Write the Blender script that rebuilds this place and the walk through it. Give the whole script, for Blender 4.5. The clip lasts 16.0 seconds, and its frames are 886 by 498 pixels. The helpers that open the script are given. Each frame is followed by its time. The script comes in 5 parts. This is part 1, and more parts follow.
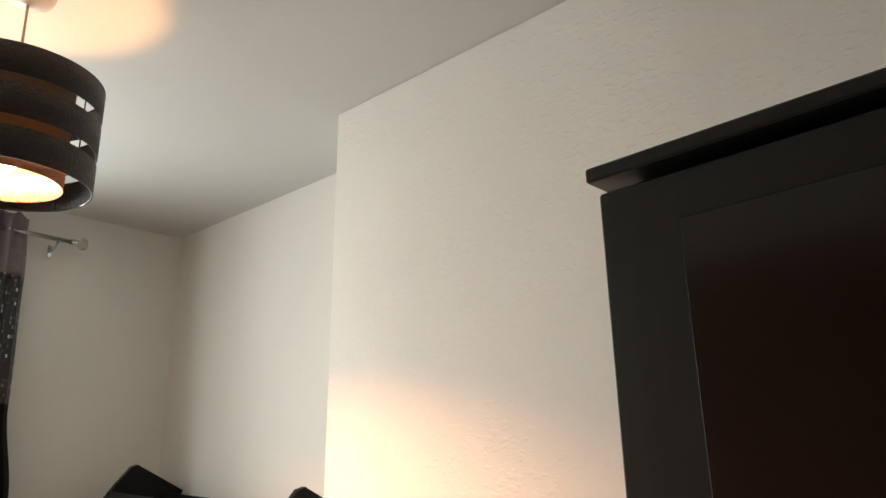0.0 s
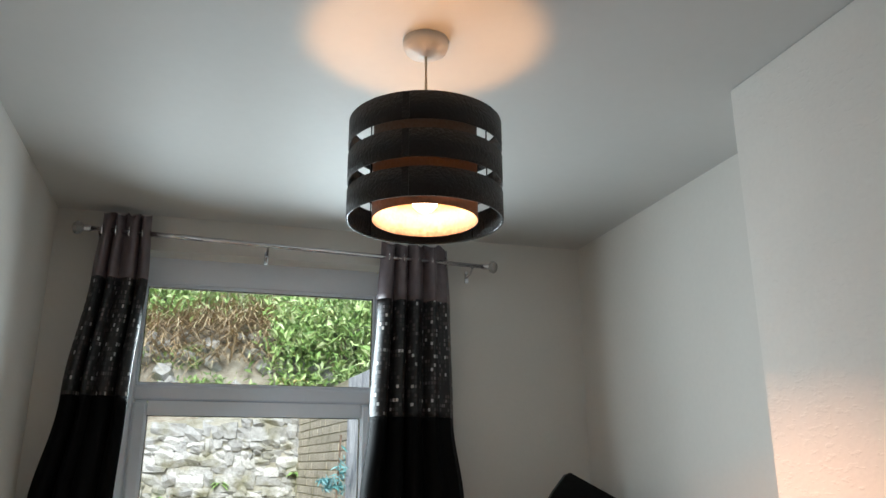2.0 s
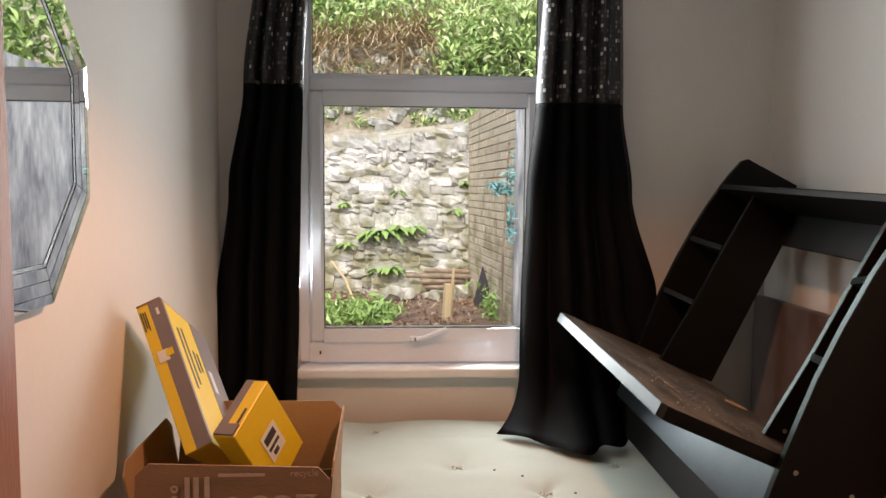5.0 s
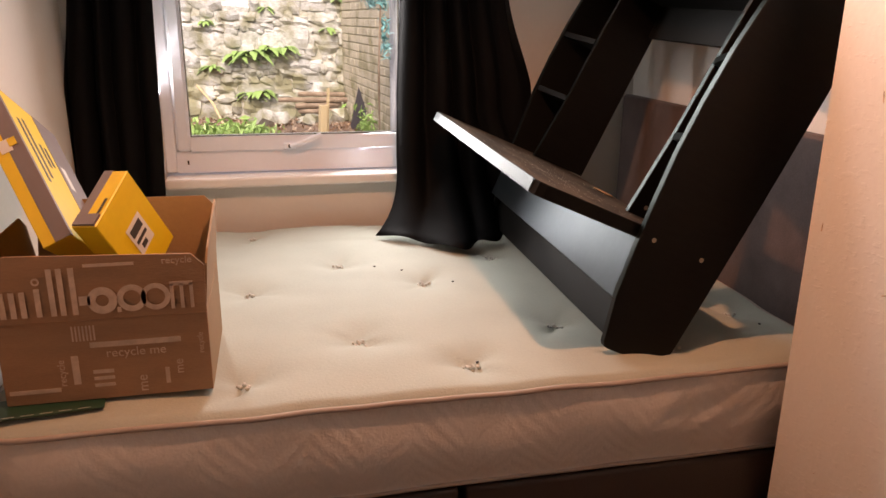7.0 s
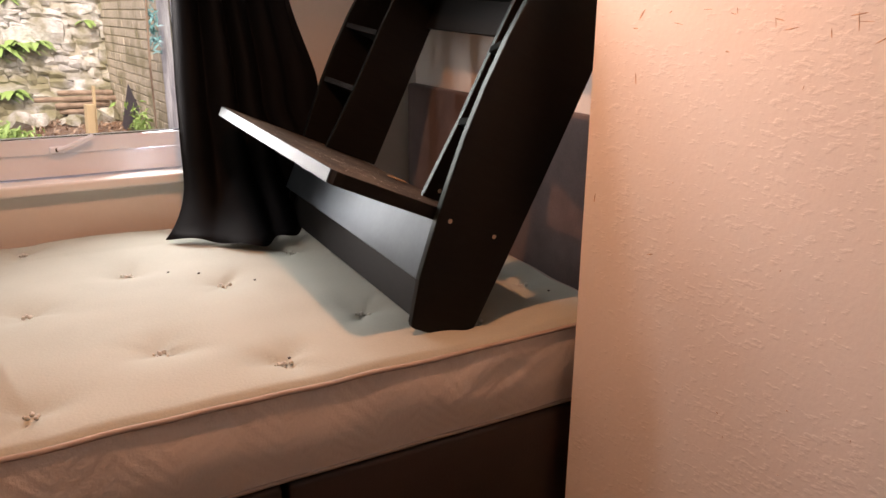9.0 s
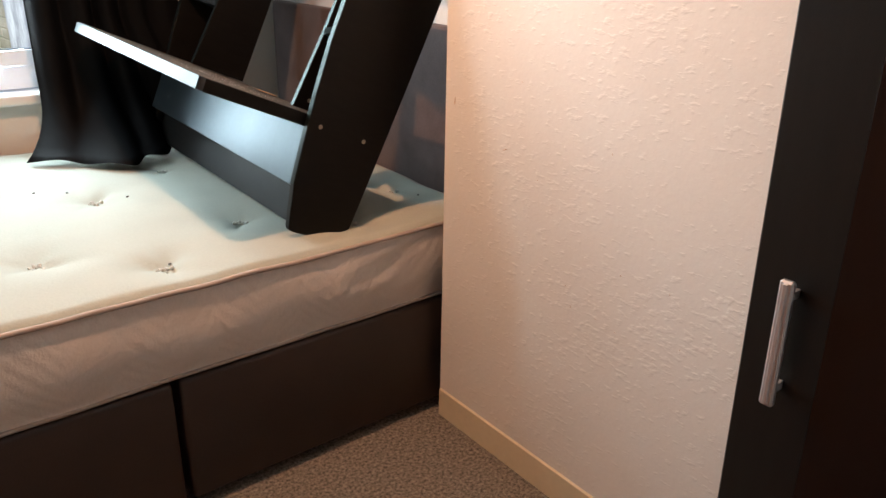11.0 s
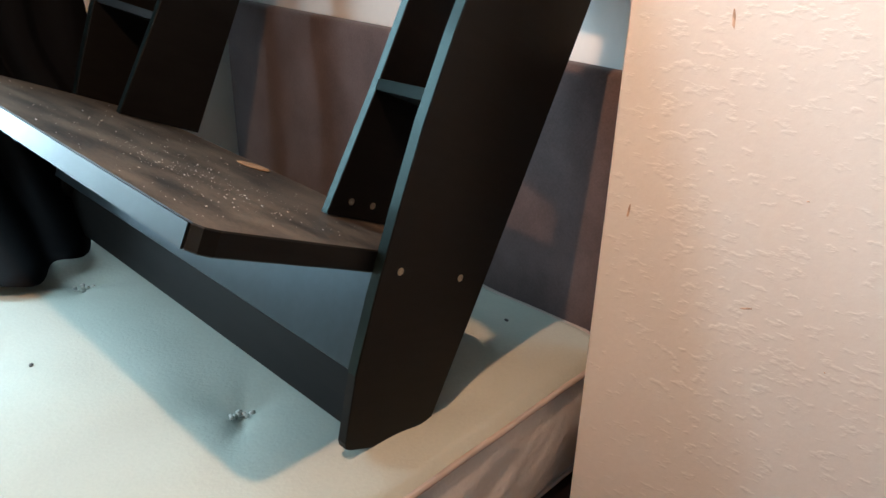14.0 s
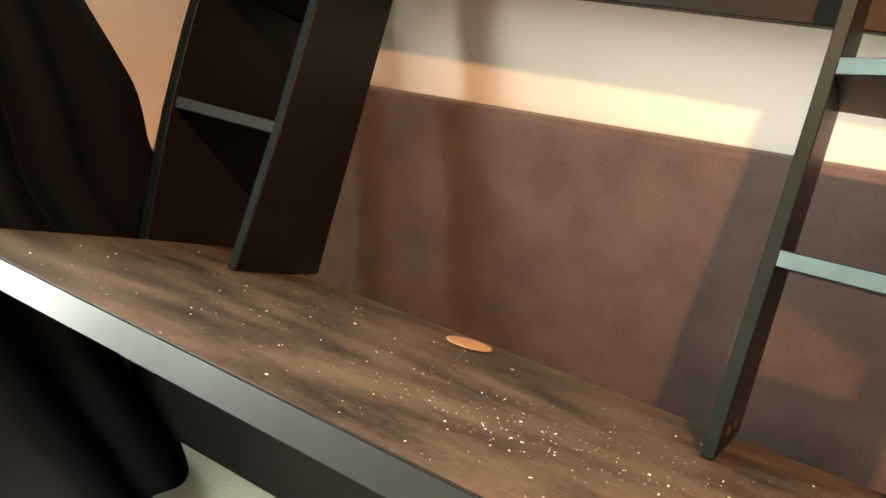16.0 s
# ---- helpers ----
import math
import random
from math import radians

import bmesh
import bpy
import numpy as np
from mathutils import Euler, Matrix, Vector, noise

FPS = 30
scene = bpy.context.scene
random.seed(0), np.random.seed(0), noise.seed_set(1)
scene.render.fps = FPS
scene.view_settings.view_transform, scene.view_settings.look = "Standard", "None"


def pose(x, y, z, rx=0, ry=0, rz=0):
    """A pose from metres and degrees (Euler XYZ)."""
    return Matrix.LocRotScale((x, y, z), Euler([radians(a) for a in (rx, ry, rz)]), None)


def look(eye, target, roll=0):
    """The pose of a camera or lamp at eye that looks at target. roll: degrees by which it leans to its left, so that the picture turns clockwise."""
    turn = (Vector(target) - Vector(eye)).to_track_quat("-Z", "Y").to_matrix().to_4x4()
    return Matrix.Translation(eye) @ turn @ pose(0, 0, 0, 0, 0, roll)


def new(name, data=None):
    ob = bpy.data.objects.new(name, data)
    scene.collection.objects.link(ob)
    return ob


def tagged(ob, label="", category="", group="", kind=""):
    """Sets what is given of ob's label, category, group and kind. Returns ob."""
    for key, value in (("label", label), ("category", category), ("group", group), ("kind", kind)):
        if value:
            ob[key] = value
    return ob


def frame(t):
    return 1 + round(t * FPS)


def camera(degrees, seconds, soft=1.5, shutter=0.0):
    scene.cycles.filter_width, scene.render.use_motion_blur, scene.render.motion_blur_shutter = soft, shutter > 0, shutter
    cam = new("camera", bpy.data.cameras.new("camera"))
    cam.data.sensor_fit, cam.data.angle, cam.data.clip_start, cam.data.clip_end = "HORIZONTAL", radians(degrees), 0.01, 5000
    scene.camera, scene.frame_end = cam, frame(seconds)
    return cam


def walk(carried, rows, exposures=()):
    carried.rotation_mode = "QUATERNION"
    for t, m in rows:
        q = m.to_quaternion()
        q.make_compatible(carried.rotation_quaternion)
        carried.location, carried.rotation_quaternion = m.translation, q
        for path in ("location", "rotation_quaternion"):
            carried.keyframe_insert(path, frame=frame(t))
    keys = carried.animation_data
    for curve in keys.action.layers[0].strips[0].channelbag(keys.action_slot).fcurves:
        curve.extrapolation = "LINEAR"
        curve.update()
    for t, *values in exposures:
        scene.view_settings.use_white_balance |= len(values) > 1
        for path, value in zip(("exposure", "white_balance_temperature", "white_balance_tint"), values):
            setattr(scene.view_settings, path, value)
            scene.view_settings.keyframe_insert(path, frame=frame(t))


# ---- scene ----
cam = camera(61.0, 16.0)
PATH = [
    (0, (0.709, -2.979, 1.602), (2.086, -1.634, 2.148), -0.2),
    (0.5, (0.721, -2.939, 1.606), (1.909, -1.428, 2.158), -0.2),
    (1, (0.728, -2.904, 1.608), (1.672, -1.23, 2.16), -0.1),
    (1.5, (0.725, -2.879, 1.623), (1.445, -1.096, 2.172), -0.2),
    (2.4, (0.689, -2.9, 1.608), (1.081, -1.014, 2.145), 0.1),
    (3, (0.696, -2.873, 1.572), (0.924, -0.922, 1.947), 0.3),
    (3.5, (0.703, -2.863, 1.56), (0.838, -0.876, 1.739), 0.4),
    (4, (0.721, -2.846, 1.537), (0.818, -0.849, 1.601), 0.4),
    (4.5, (0.724, -2.829, 1.507), (0.819, -0.831, 1.486), 0.5),
    (5, (0.724, -2.832, 1.486), (0.84, -0.842, 1.328), 0.4),
    (5.2, (0.724, -2.836, 1.477), (0.854, -0.853, 1.25), 0.4),
    (7.3, (0.736, -2.814, 1.364), (1.225, -0.969, 0.767), 0.6),
    (7.5, (0.729, -2.807, 1.367), (1.265, -0.975, 0.77), 0.6),
    (8, (0.716, -2.799, 1.389), (1.357, -1.002, 0.789), 0.4),
    (8.5, (0.702, -2.807, 1.39), (1.457, -1.055, 0.791), 0.3),
    (9, (0.714, -2.833, 1.368), (1.635, -1.163, 0.767), 0.4),
    (9.5, (0.696, -2.862, 1.34), (1.773, -1.286, 0.744), 0.6),
    (10, (0.658, -2.936, 1.333), (1.796, -1.418, 0.697), 0.6),
    (10.2, (0.643, -2.97, 1.338), (1.787, -1.469, 0.676), 0.7),
    (12.3, (0.734, -2.915, 1.318), (1.903, -1.523, 0.483), 1.5),
    (12.5, (0.771, -2.841, 1.33), (1.941, -1.451, 0.494), 1.5),
    (13, (0.834, -2.609, 1.352), (2.022, -1.242, 0.502), 1.5),
    (13.5, (0.896, -2.351, 1.351), (2.14, -1.031, 0.507), 1.4),
    (14, (0.931, -2.005, 1.36), (2.248, -0.76, 0.514), 1.5),
    (14.5, (0.955, -1.781, 1.329), (2.299, -0.561, 0.491), 1.6),
    (15, (0.908, -1.566, 1.325), (2.293, -0.382, 0.501), 1.3),
    (15.5, (0.909, -1.374, 1.358), (2.351, -0.26, 0.533), 1.1),
    (16, (0.931, -1.231, 1.413), (2.454, -0.227, 0.594), 1.0),
]
EXPOSURES = [(0.0, 1.08, 6900, 15), (1.0, 0.6, 6800, 15), (2.0, 0.44, 6000, 12), (3.5, 0.52, 6600, 19), (5.0, 0.45, 6650, 21), (7.5, 0.71, 7300, 33), (9.0, 0.66, 7300, 34), (10.2, 1.15, 5900, 17), (12.5, 1.28, 5800, 9), (13.5, 1.12, 5500, 7), (14.5, 1.25, 4950, -1), (15.0, 1.55, 5350, -3), (15.5, 1.75, 7000, 13), (16.0, 1.95, 7700, 15)]
walk(cam, [(t, look(eye, target, roll)) for t, eye, target, roll in PATH], EXPOSURES)
# ---- light ----
world = bpy.data.worlds.new("sky")
scene.world = world
world.use_nodes = True
wn = world.node_tree.nodes
sky = wn.new("ShaderNodeTexSky")
sky.sky_type = "NISHITA"
sky.sun_disc = False
sky.sun_elevation = radians(52)
sky.sun_rotation = radians(150)
wn["Background"].inputs["Strength"].default_value = 0.15
world.node_tree.links.new(sky.outputs[0], wn["Background"].inputs["Color"])
sun = new("sun", bpy.data.lights.new("sun", "SUN"))
sun.data.energy, sun.data.angle, sun.data.color = 4.8, radians(32), (1.0, 0.95, 0.87)
sun.matrix_world = look((-2.0, -4.0, 8.0), (1.0, 5.0, 0.0))
# sky light in the window opening, as one strip at each side of it


def sky_strip(x, width, target, energy):
    lamp_ = new("window_daylight", bpy.data.lights.new("window_daylight", "AREA"))
    lamp_.data.shape, lamp_.data.size, lamp_.data.size_y = "RECTANGLE", width, 1.36
    lamp_.data.energy, lamp_.data.color, lamp_.data.spread = energy, (0.87, 0.99, 0.96), radians(160)
    lamp_.matrix_world = look((x, -0.010, 1.54), target)


sky_strip(1.085, 0.21, (1.40, -1.6, 1.38), 13.0)
sky_strip(0.385, 0.060, (1.3, -1.6, 1.2), 7.2)
bulb_light = new("bulb_light", bpy.data.lights.new("bulb_light", "POINT"))
bulb_light.data.energy, bulb_light.data.color, bulb_light.data.shadow_soft_size = 5.2, (1.0, 0.42, 0.09), 0.022
bulb_light.location = (1.068, -1.475, 2.170)
# the bulb throws most of its light downwards
bulb_down = new("bulb_down", bpy.data.lights.new("bulb_down", "SPOT"))
bulb_down.data.energy, bulb_down.data.color, bulb_down.data.shadow_soft_size = 32, (1.0, 0.50, 0.26), 0.022
bulb_down.data.spot_size, bulb_down.data.spot_blend = radians(176), 0.15
bulb_down.matrix_world = look((1.068, -1.475, 2.170), (1.068, -1.474, 0.0))


# ---- materials ----
def mat(name, color, rough=0.6, metal=0.0, var=0.12, scale=8.0, bump=0.0, bscale=60.0, color2=None, coat=0.0, spec=0.5, sheen=0.0, detail=5.0, stretch=(1, 1, 1)):
    """A surface with colour that varies at two scales and a fine relief, sized in metres."""
    m = bpy.data.materials.new(name)
    m.use_nodes = True
    nt = m.node_tree
    b = nt.nodes["Principled BSDF"]
    b.inputs["Roughness"].default_value = rough
    b.inputs["Metallic"].default_value = metal
    b.inputs["Coat Weight"].default_value = coat
    b.inputs["Specular IOR Level"].default_value = spec
    b.inputs["Sheen Weight"].default_value = sheen
    co = nt.nodes.new("ShaderNodeTexCoord")
    mp = nt.nodes.new("ShaderNodeMapping")
    mp.inputs["Scale"].default_value = stretch
    nt.links.new(co.outputs["Object"], mp.inputs["Vector"])
    n1 = nt.nodes.new("ShaderNodeTexNoise")
    n1.inputs["Scale"].default_value, n1.inputs["Detail"].default_value = scale, detail
    n2 = nt.nodes.new("ShaderNodeTexNoise")
    n2.inputs["Scale"].default_value, n2.inputs["Detail"].default_value = bscale, 4
    for n in (n1, n2):
        nt.links.new(mp.outputs[0], n.inputs["Vector"])
    mixf = nt.nodes.new("ShaderNodeMix")
    mixf.data_type = "FLOAT"
    mixf.inputs[0].default_value = 0.35
    nt.links.new(n1.outputs["Fac"], mixf.inputs[2])
    nt.links.new(n2.outputs["Fac"], mixf.inputs[3])
    ramp = nt.nodes.new("ShaderNodeValToRGB")
    c2 = color2 or [min(1, c * (1 + var)) for c in color]
    c1 = color if color2 else [c * (1 - var) for c in color]
    ramp.color_ramp.elements[0].position, ramp.color_ramp.elements[1].position = 0.36, 0.66
    ramp.color_ramp.elements[0].color = (*c1, 1)
    ramp.color_ramp.elements[1].color = (*c2, 1)
    nt.links.new(mixf.outputs[0], ramp.inputs["Fac"])
    nt.links.new(ramp.outputs[0], b.inputs["Base Color"])
    if bump:
        bp = nt.nodes.new("ShaderNodeBump")
        bp.inputs["Strength"].default_value, bp.inputs["Distance"].default_value = min(1, bump), 0.004
        nt.links.new(n2.outputs["Fac"], bp.inputs["Height"])
        nt.links.new(bp.outputs[0], b.inputs["Normal"])
    return m


def random_tint(m, amount=0.35, hue=0.02):
    """Vary a material from object to object."""
    nt = m.node_tree
    b = nt.nodes["Principled BSDF"]
    src = b.inputs["Base Color"].links[0].from_socket
    info = nt.nodes.new("ShaderNodeObjectInfo")
    hsv = nt.nodes.new("ShaderNodeHueSaturation")
    mr = nt.nodes.new("ShaderNodeMapRange")
    mr.inputs[3].default_value, mr.inputs[4].default_value = 1 - amount, 1 + amount
    nt.links.new(info.outputs["Random"], mr.inputs[0])
    nt.links.new(mr.outputs[0], hsv.inputs["Value"])
    nt.links.new(src, hsv.inputs["Color"])
    nt.links.new(hsv.outputs[0], b.inputs["Base Color"])
    return m


def island_tint(m, ramp_colors):
    """Give each loose piece of a mesh a colour of its own from a range."""
    nt = m.node_tree
    b = nt.nodes["Principled BSDF"]
    geo = nt.nodes.new("ShaderNodeNewGeometry")
    ramp = nt.nodes.new("ShaderNodeValToRGB")
    els = ramp.color_ramp.elements
    while len(els) < len(ramp_colors):
        els.new(0.5)
    for i, c in enumerate(ramp_colors):
        els[i].position, els[i].color = i / (len(ramp_colors) - 1), (*c, 1)
    nt.links.new(geo.outputs["Random Per Island"], ramp.inputs["Fac"])
    nt.links.new(ramp.outputs[0], b.inputs["Base Color"])
    return m


M_WALL = mat("painted_plaster_wall", (0.70, 0.68, 0.645), 0.75, var=0.025, scale=2.5, bump=0.10, bscale=60)
M_BREAST = mat("textured_plaster", (0.76, 0.735, 0.70), 0.7, var=0.03, scale=3, bump=0.12, bscale=90)


def flecked(m, scale=70, low=0.55, high=0.75, depth=0.0022, strength=0.30):
    """Sparse raised flecks of plaster under the paint, thicker in some patches than in others."""
    nt = m.node_tree
    b = nt.nodes["Principled BSDF"]
    co = nt.nodes.new("ShaderNodeTexCoord")
    mp = nt.nodes.new("ShaderNodeMapping")
    mp.inputs["Scale"].default_value = (1, 0.62, 1.25)
    n1 = nt.nodes.new("ShaderNodeTexNoise")
    n1.inputs["Scale"].default_value, n1.inputs["Detail"].default_value = scale, 3
    n2 = nt.nodes.new("ShaderNodeTexNoise")
    n2.inputs["Scale"].default_value, n2.inputs["Detail"].default_value = 3.5, 2
    add = nt.nodes.new("ShaderNodeMath")
    add.operation = "MULTIPLY_ADD"
    add.inputs[1].default_value = 0.35
    rng_ = nt.nodes.new("ShaderNodeMapRange")
    rng_.interpolation_type = "SMOOTHSTEP"
    rng_.inputs["From Min"].default_value, rng_.inputs["From Max"].default_value = low + 0.17, high + 0.17
    bp = nt.nodes.new("ShaderNodeBump")
    bp.inputs["Strength"].default_value, bp.inputs["Distance"].default_value = strength, depth
    nt.links.new(co.outputs["Object"], mp.inputs["Vector"])
    nt.links.new(mp.outputs[0], n1.inputs["Vector"])
    nt.links.new(co.outputs["Object"], n2.inputs["Vector"])
    nt.links.new(n2.outputs["Fac"], add.inputs[0])
    nt.links.new(n1.outputs["Fac"], add.inputs[2])
    nt.links.new(add.outputs[0], rng_.inputs["Value"])
    nt.links.new(rng_.outputs[0], bp.inputs["Height"])
    old = b.inputs["Normal"].links[0].from_node
    nt.links.new(old.outputs[0], bp.inputs["Normal"])
    nt.links.new(bp.outputs[0], b.inputs["Normal"])


flecked(M_BREAST)
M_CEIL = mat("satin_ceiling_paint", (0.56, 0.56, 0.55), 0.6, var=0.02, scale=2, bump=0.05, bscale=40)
M_PVC = mat("white_pvc", (0.78, 0.83, 0.92), 0.28, var=0.02, scale=6)
M_GLOSS = mat("white_gloss_paint", (0.78, 0.78, 0.77), 0.25, var=0.03, scale=9, bump=0.1, bscale=30)
M_CREAM = mat("cream_painted_wood", (0.72, 0.62, 0.44), 0.4, var=0.05, scale=7, bump=0.1)
M_CARPET = mat("grey_brown_carpet", (0.07, 0.058, 0.048), 0.95, scale=110, bump=1.0, bscale=210, color2=(0.36, 0.32, 0.27))
M_BLACK = mat("black_ash_board", (0.0055, 0.005, 0.0044), 0.46, var=0.3, scale=14, bump=0.05, bscale=220, stretch=(1, 1, 6), spec=0.18)
# The green metal tint imitates greenery reflected in the black board edges.
M_EDGE = mat("board_edge_reflection_tint", (0.017, 0.027, 0.026), 0.32, metal=0.8, var=0.15, scale=20)
M_DUSTY = mat("dusty_black_board", (0.016, 0.013, 0.010), 0.55, scale=9, bump=0.15, bscale=130, color2=(0.115, 0.092, 0.066), spec=0.4, stretch=(2.2, 0.8, 1))
# Black gloss boards: the blue-grey metal colour stands in for the window's bright reflection.
M_BGLOSS = mat("black_panel_reflection_tint", (0.066, 0.082, 0.092), 0.34, metal=0.85, var=0.08, scale=9)
M_LIP = mat("black_edging_reflection_tint", (0.050, 0.060, 0.063), 0.40, metal=0.85, var=0.1, scale=12)
M_WARD = mat("wardrobe_black_gloss", (0.008, 0.007, 0.007), 0.16, var=0.2, scale=5, spec=0.5)
M_WARDF = mat("wardrobe_black_grain", (0.010, 0.0105, 0.010), 0.42, var=0.2, spec=0.35, scale=12, bump=0.06, bscale=200, stretch=(6, 6, 1))
M_TICK = mat("mattress_ticking", (0.40, 0.425, 0.37), 0.85, var=0.05, scale=5, bump=0.2, bscale=160)
# Piping colour is darkened to draw the shadow in the seam groove.
M_PIPE = mat("mattress_piping_shaded", (0.40, 0.34, 0.30), 0.8, var=0.06, scale=20, bump=0.3)
M_LEATHER = mat("brown_faux_leather", (0.030, 0.019, 0.016), 0.5, var=0.2, scale=6, bump=0.2, bscale=240)
M_SUEDE = mat("brown_faux_suede", (0.062, 0.040, 0.038), 0.8, scale=11, bump=0.2, bscale=260, color2=(0.105, 0.072, 0.068), sheen=0.15)
M_CARD = mat("brown_cardboard", (0.34, 0.20, 0.115), 0.85, var=0.1, scale=8, bump=0.2, bscale=90, stretch=(1, 1, 5))
M_CARDIN = mat("brown_cardboard_inside", (0.33, 0.20, 0.10), 0.85, var=0.08, scale=8, bump=0.15, bscale=90)
M_CARDINK = mat("pale_print_on_card", (0.56, 0.43, 0.34), 0.85, var=0.15, scale=30)
M_YELLOW = mat("yellow_carton", (0.80, 0.57, 0.02), 0.4, var=0.05, scale=6)
M_GREYC = mat("grey_carton_band", (0.20, 0.165, 0.17), 0.4, var=0.06, scale=6)
M_INK = mat("dark_print", (0.05, 0.045, 0.04), 0.6)
M_LABEL = mat("white_paper_label", (0.72, 0.71, 0.68), 0.6, var=0.03)
M_GREEN = mat("dark_green_leaflet", (0.02, 0.06, 0.035), 0.35, var=0.2)
M_CHROME = mat("brushed_chrome", (0.72, 0.72, 0.74), 0.2, metal=1.0, var=0.05)
M_ALU = mat("aluminium", (0.66, 0.67, 0.70), 0.38, metal=0.75, var=0.06, scale=30)
M_BRASS = mat("zinc_screw", (0.55, 0.48, 0.36), 0.35, metal=1.0)
M_WOOD = mat("red_brown_door_wood", (0.28, 0.108, 0.058), 0.38, scale=5, bump=0.15, bscale=60, color2=(0.40, 0.175, 0.095), stretch=(9, 9, 0.7))
M_BLACKMET = mat("black_iron", (0.012, 0.012, 0.013), 0.25, spec=0.6)
M_PLASTIC = mat("white_plastic", (0.72, 0.68, 0.63), 0.35, var=0.02)
M_SHADE = mat("black_fabric_shade", (0.006, 0.005, 0.005), 0.55, var=0.4, scale=60, bump=0.9, bscale=170, sheen=0.1)


def sheer(m, low, high, scale):
    """Loosely woven cloth: some of what lies behind shows between the threads."""
    nt = m.node_tree
    out = nt.nodes["Material Output"]
    b = nt.nodes["Principled BSDF"]
    tr = nt.nodes.new("ShaderNodeBsdfTransparent")
    mx = nt.nodes.new("ShaderNodeMixShader")
    co = nt.nodes.new("ShaderNodeTexCoord")
    mp = nt.nodes.new("ShaderNodeMapping")
    mp.inputs["Scale"].default_value = (1, 1, 3)
    ns = nt.nodes.new("ShaderNodeTexNoise")
    ns.inputs["Scale"].default_value, ns.inputs["Detail"].default_value = scale, 2
    mr = nt.nodes.new("ShaderNodeMapRange")
    mr.inputs[1].default_value, mr.inputs[2].default_value = 0.42, 0.66
    mr.inputs[3].default_value, mr.inputs[4].default_value = low, high
    nt.links.new(co.outputs["Object"], mp.inputs["Vector"])
    nt.links.new(mp.outputs[0], ns.inputs["Vector"])
    nt.links.new(ns.outputs["Fac"], mr.inputs[0])
    nt.links.new(mr.outputs[0], mx.inputs["Fac"])
    nt.links.new(b.outputs[0], mx.inputs[1])
    nt.links.new(tr.outputs[0], mx.inputs[2])
    nt.links.new(mx.outputs[0], out.inputs["Surface"])


sheer(M_SHADE, 0.0, 0.035, 170)
M_CABLE = mat("cream_cable", (0.6, 0.5, 0.36), 0.5)


def emission(name, color, strength):
    m = bpy.data.materials.new(name)
    m.use_nodes = True
    b = m.node_tree.nodes["Principled BSDF"]
    b.inputs["Base Color"].default_value = (*color, 1)
    b.inputs["Emission Color"].default_value = (*color, 1)
    b.inputs["Emission Strength"].default_value = strength
    return m


M_BULB = emission("lit_bulb", (1.0, 0.80, 0.52), 14.0)


def translucent(name, color, trans=0.5, bump=0.5, bscale=120):
    m = bpy.data.materials.new(name)
    m.use_nodes = True
    nt = m.node_tree
    out = nt.nodes["Material Output"]
    b = nt.nodes["Principled BSDF"]
    b.inputs["Base Color"].default_value = (*color, 1)
    b.inputs["Roughness"].default_value = 0.7
    tr = nt.nodes.new("ShaderNodeBsdfTranslucent")
    tr.inputs["Color"].default_value = (*color, 1)
    mx = nt.nodes.new("ShaderNodeMixShader")
    co = nt.nodes.new("ShaderNodeTexCoord")
    ns = nt.nodes.new("ShaderNodeTexNoise")
    ns.inputs["Scale"].default_value = bscale
    nt.links.new(co.outputs["Object"], ns.inputs["Vector"])
    mr = nt.nodes.new("ShaderNodeMapRange")
    mr.inputs[1].default_value, mr.inputs[2].default_value = 0.35, 0.65
    mr.inputs[3].default_value, mr.inputs[4].default_value = trans * (1 - bump), min(1, trans * (1 + bump))
    nt.links.new(ns.outputs["Fac"], mr.inputs[0])
    nt.links.new(mr.outputs[0], mx.inputs["Fac"])
    nt.links.new(b.outputs[0], mx.inputs[1])
    nt.links.new(tr.outputs[0], mx.inputs[2])
    nt.links.new(mx.outputs[0], out.inputs["Surface"])
    return m


M_INNER = translucent("brown_gauze_liner", (0.12, 0.092, 0.076), 0.34, 0.8, 150)


def glass(name, rough=0.0, tint=(1, 1, 1)):
    m = bpy.data.materials.new(name)
    m.use_nodes = True
    nt = m.node_tree
    out = nt.nodes["Material Output"]
    tr = nt.nodes.new("ShaderNodeBsdfTransparent")
    tr.inputs["Color"].default_value = (*tint, 1)
    gl = nt.nodes.new("ShaderNodeBsdfGlossy")
    gl.inputs["Roughness"].default_value = rough
    fr = nt.nodes.new("ShaderNodeFresnel")
    fr.inputs["IOR"].default_value = 1.45
    mx = nt.nodes.new("ShaderNodeMixShader")
    nt.links.new(fr.outputs[0], mx.inputs["Fac"])
    nt.links.new(tr.outputs[0], mx.inputs[1])
    nt.links.new(gl.outputs[0], mx.inputs[2])
    nt.links.new(mx.outputs[0], out.inputs["Surface"])
    return m


M_GLASS = glass("window_glass", 0.0, (0.96, 0.985, 0.97))
M_MIRROR = mat("silvered_mirror", (0.86, 0.88, 0.87), 0.01, metal=1.0, var=0.005)
M_CRYSTAL = mat("clear_acrylic", (0.62, 0.62, 0.62), 0.1, metal=0.6, var=0.1)


# ---- building helpers ----
def link(name, bm, material, parent=None, label="", smooth=False):
    me = bpy.data.meshes.new(name)
    bm.to_mesh(me)
    bm.free()
    if material:
        me.materials.append(material)
    if smooth:
        for p in me.polygons:
            p.use_smooth = True
    ob = new(name, me)
    if parent:
        ob.parent = parent
    if label:
        ob["label"] = label
    return ob


def part(name, bm, material, parent, label="", smooth=False):
    return link(name, bm, material, parent, label, smooth)


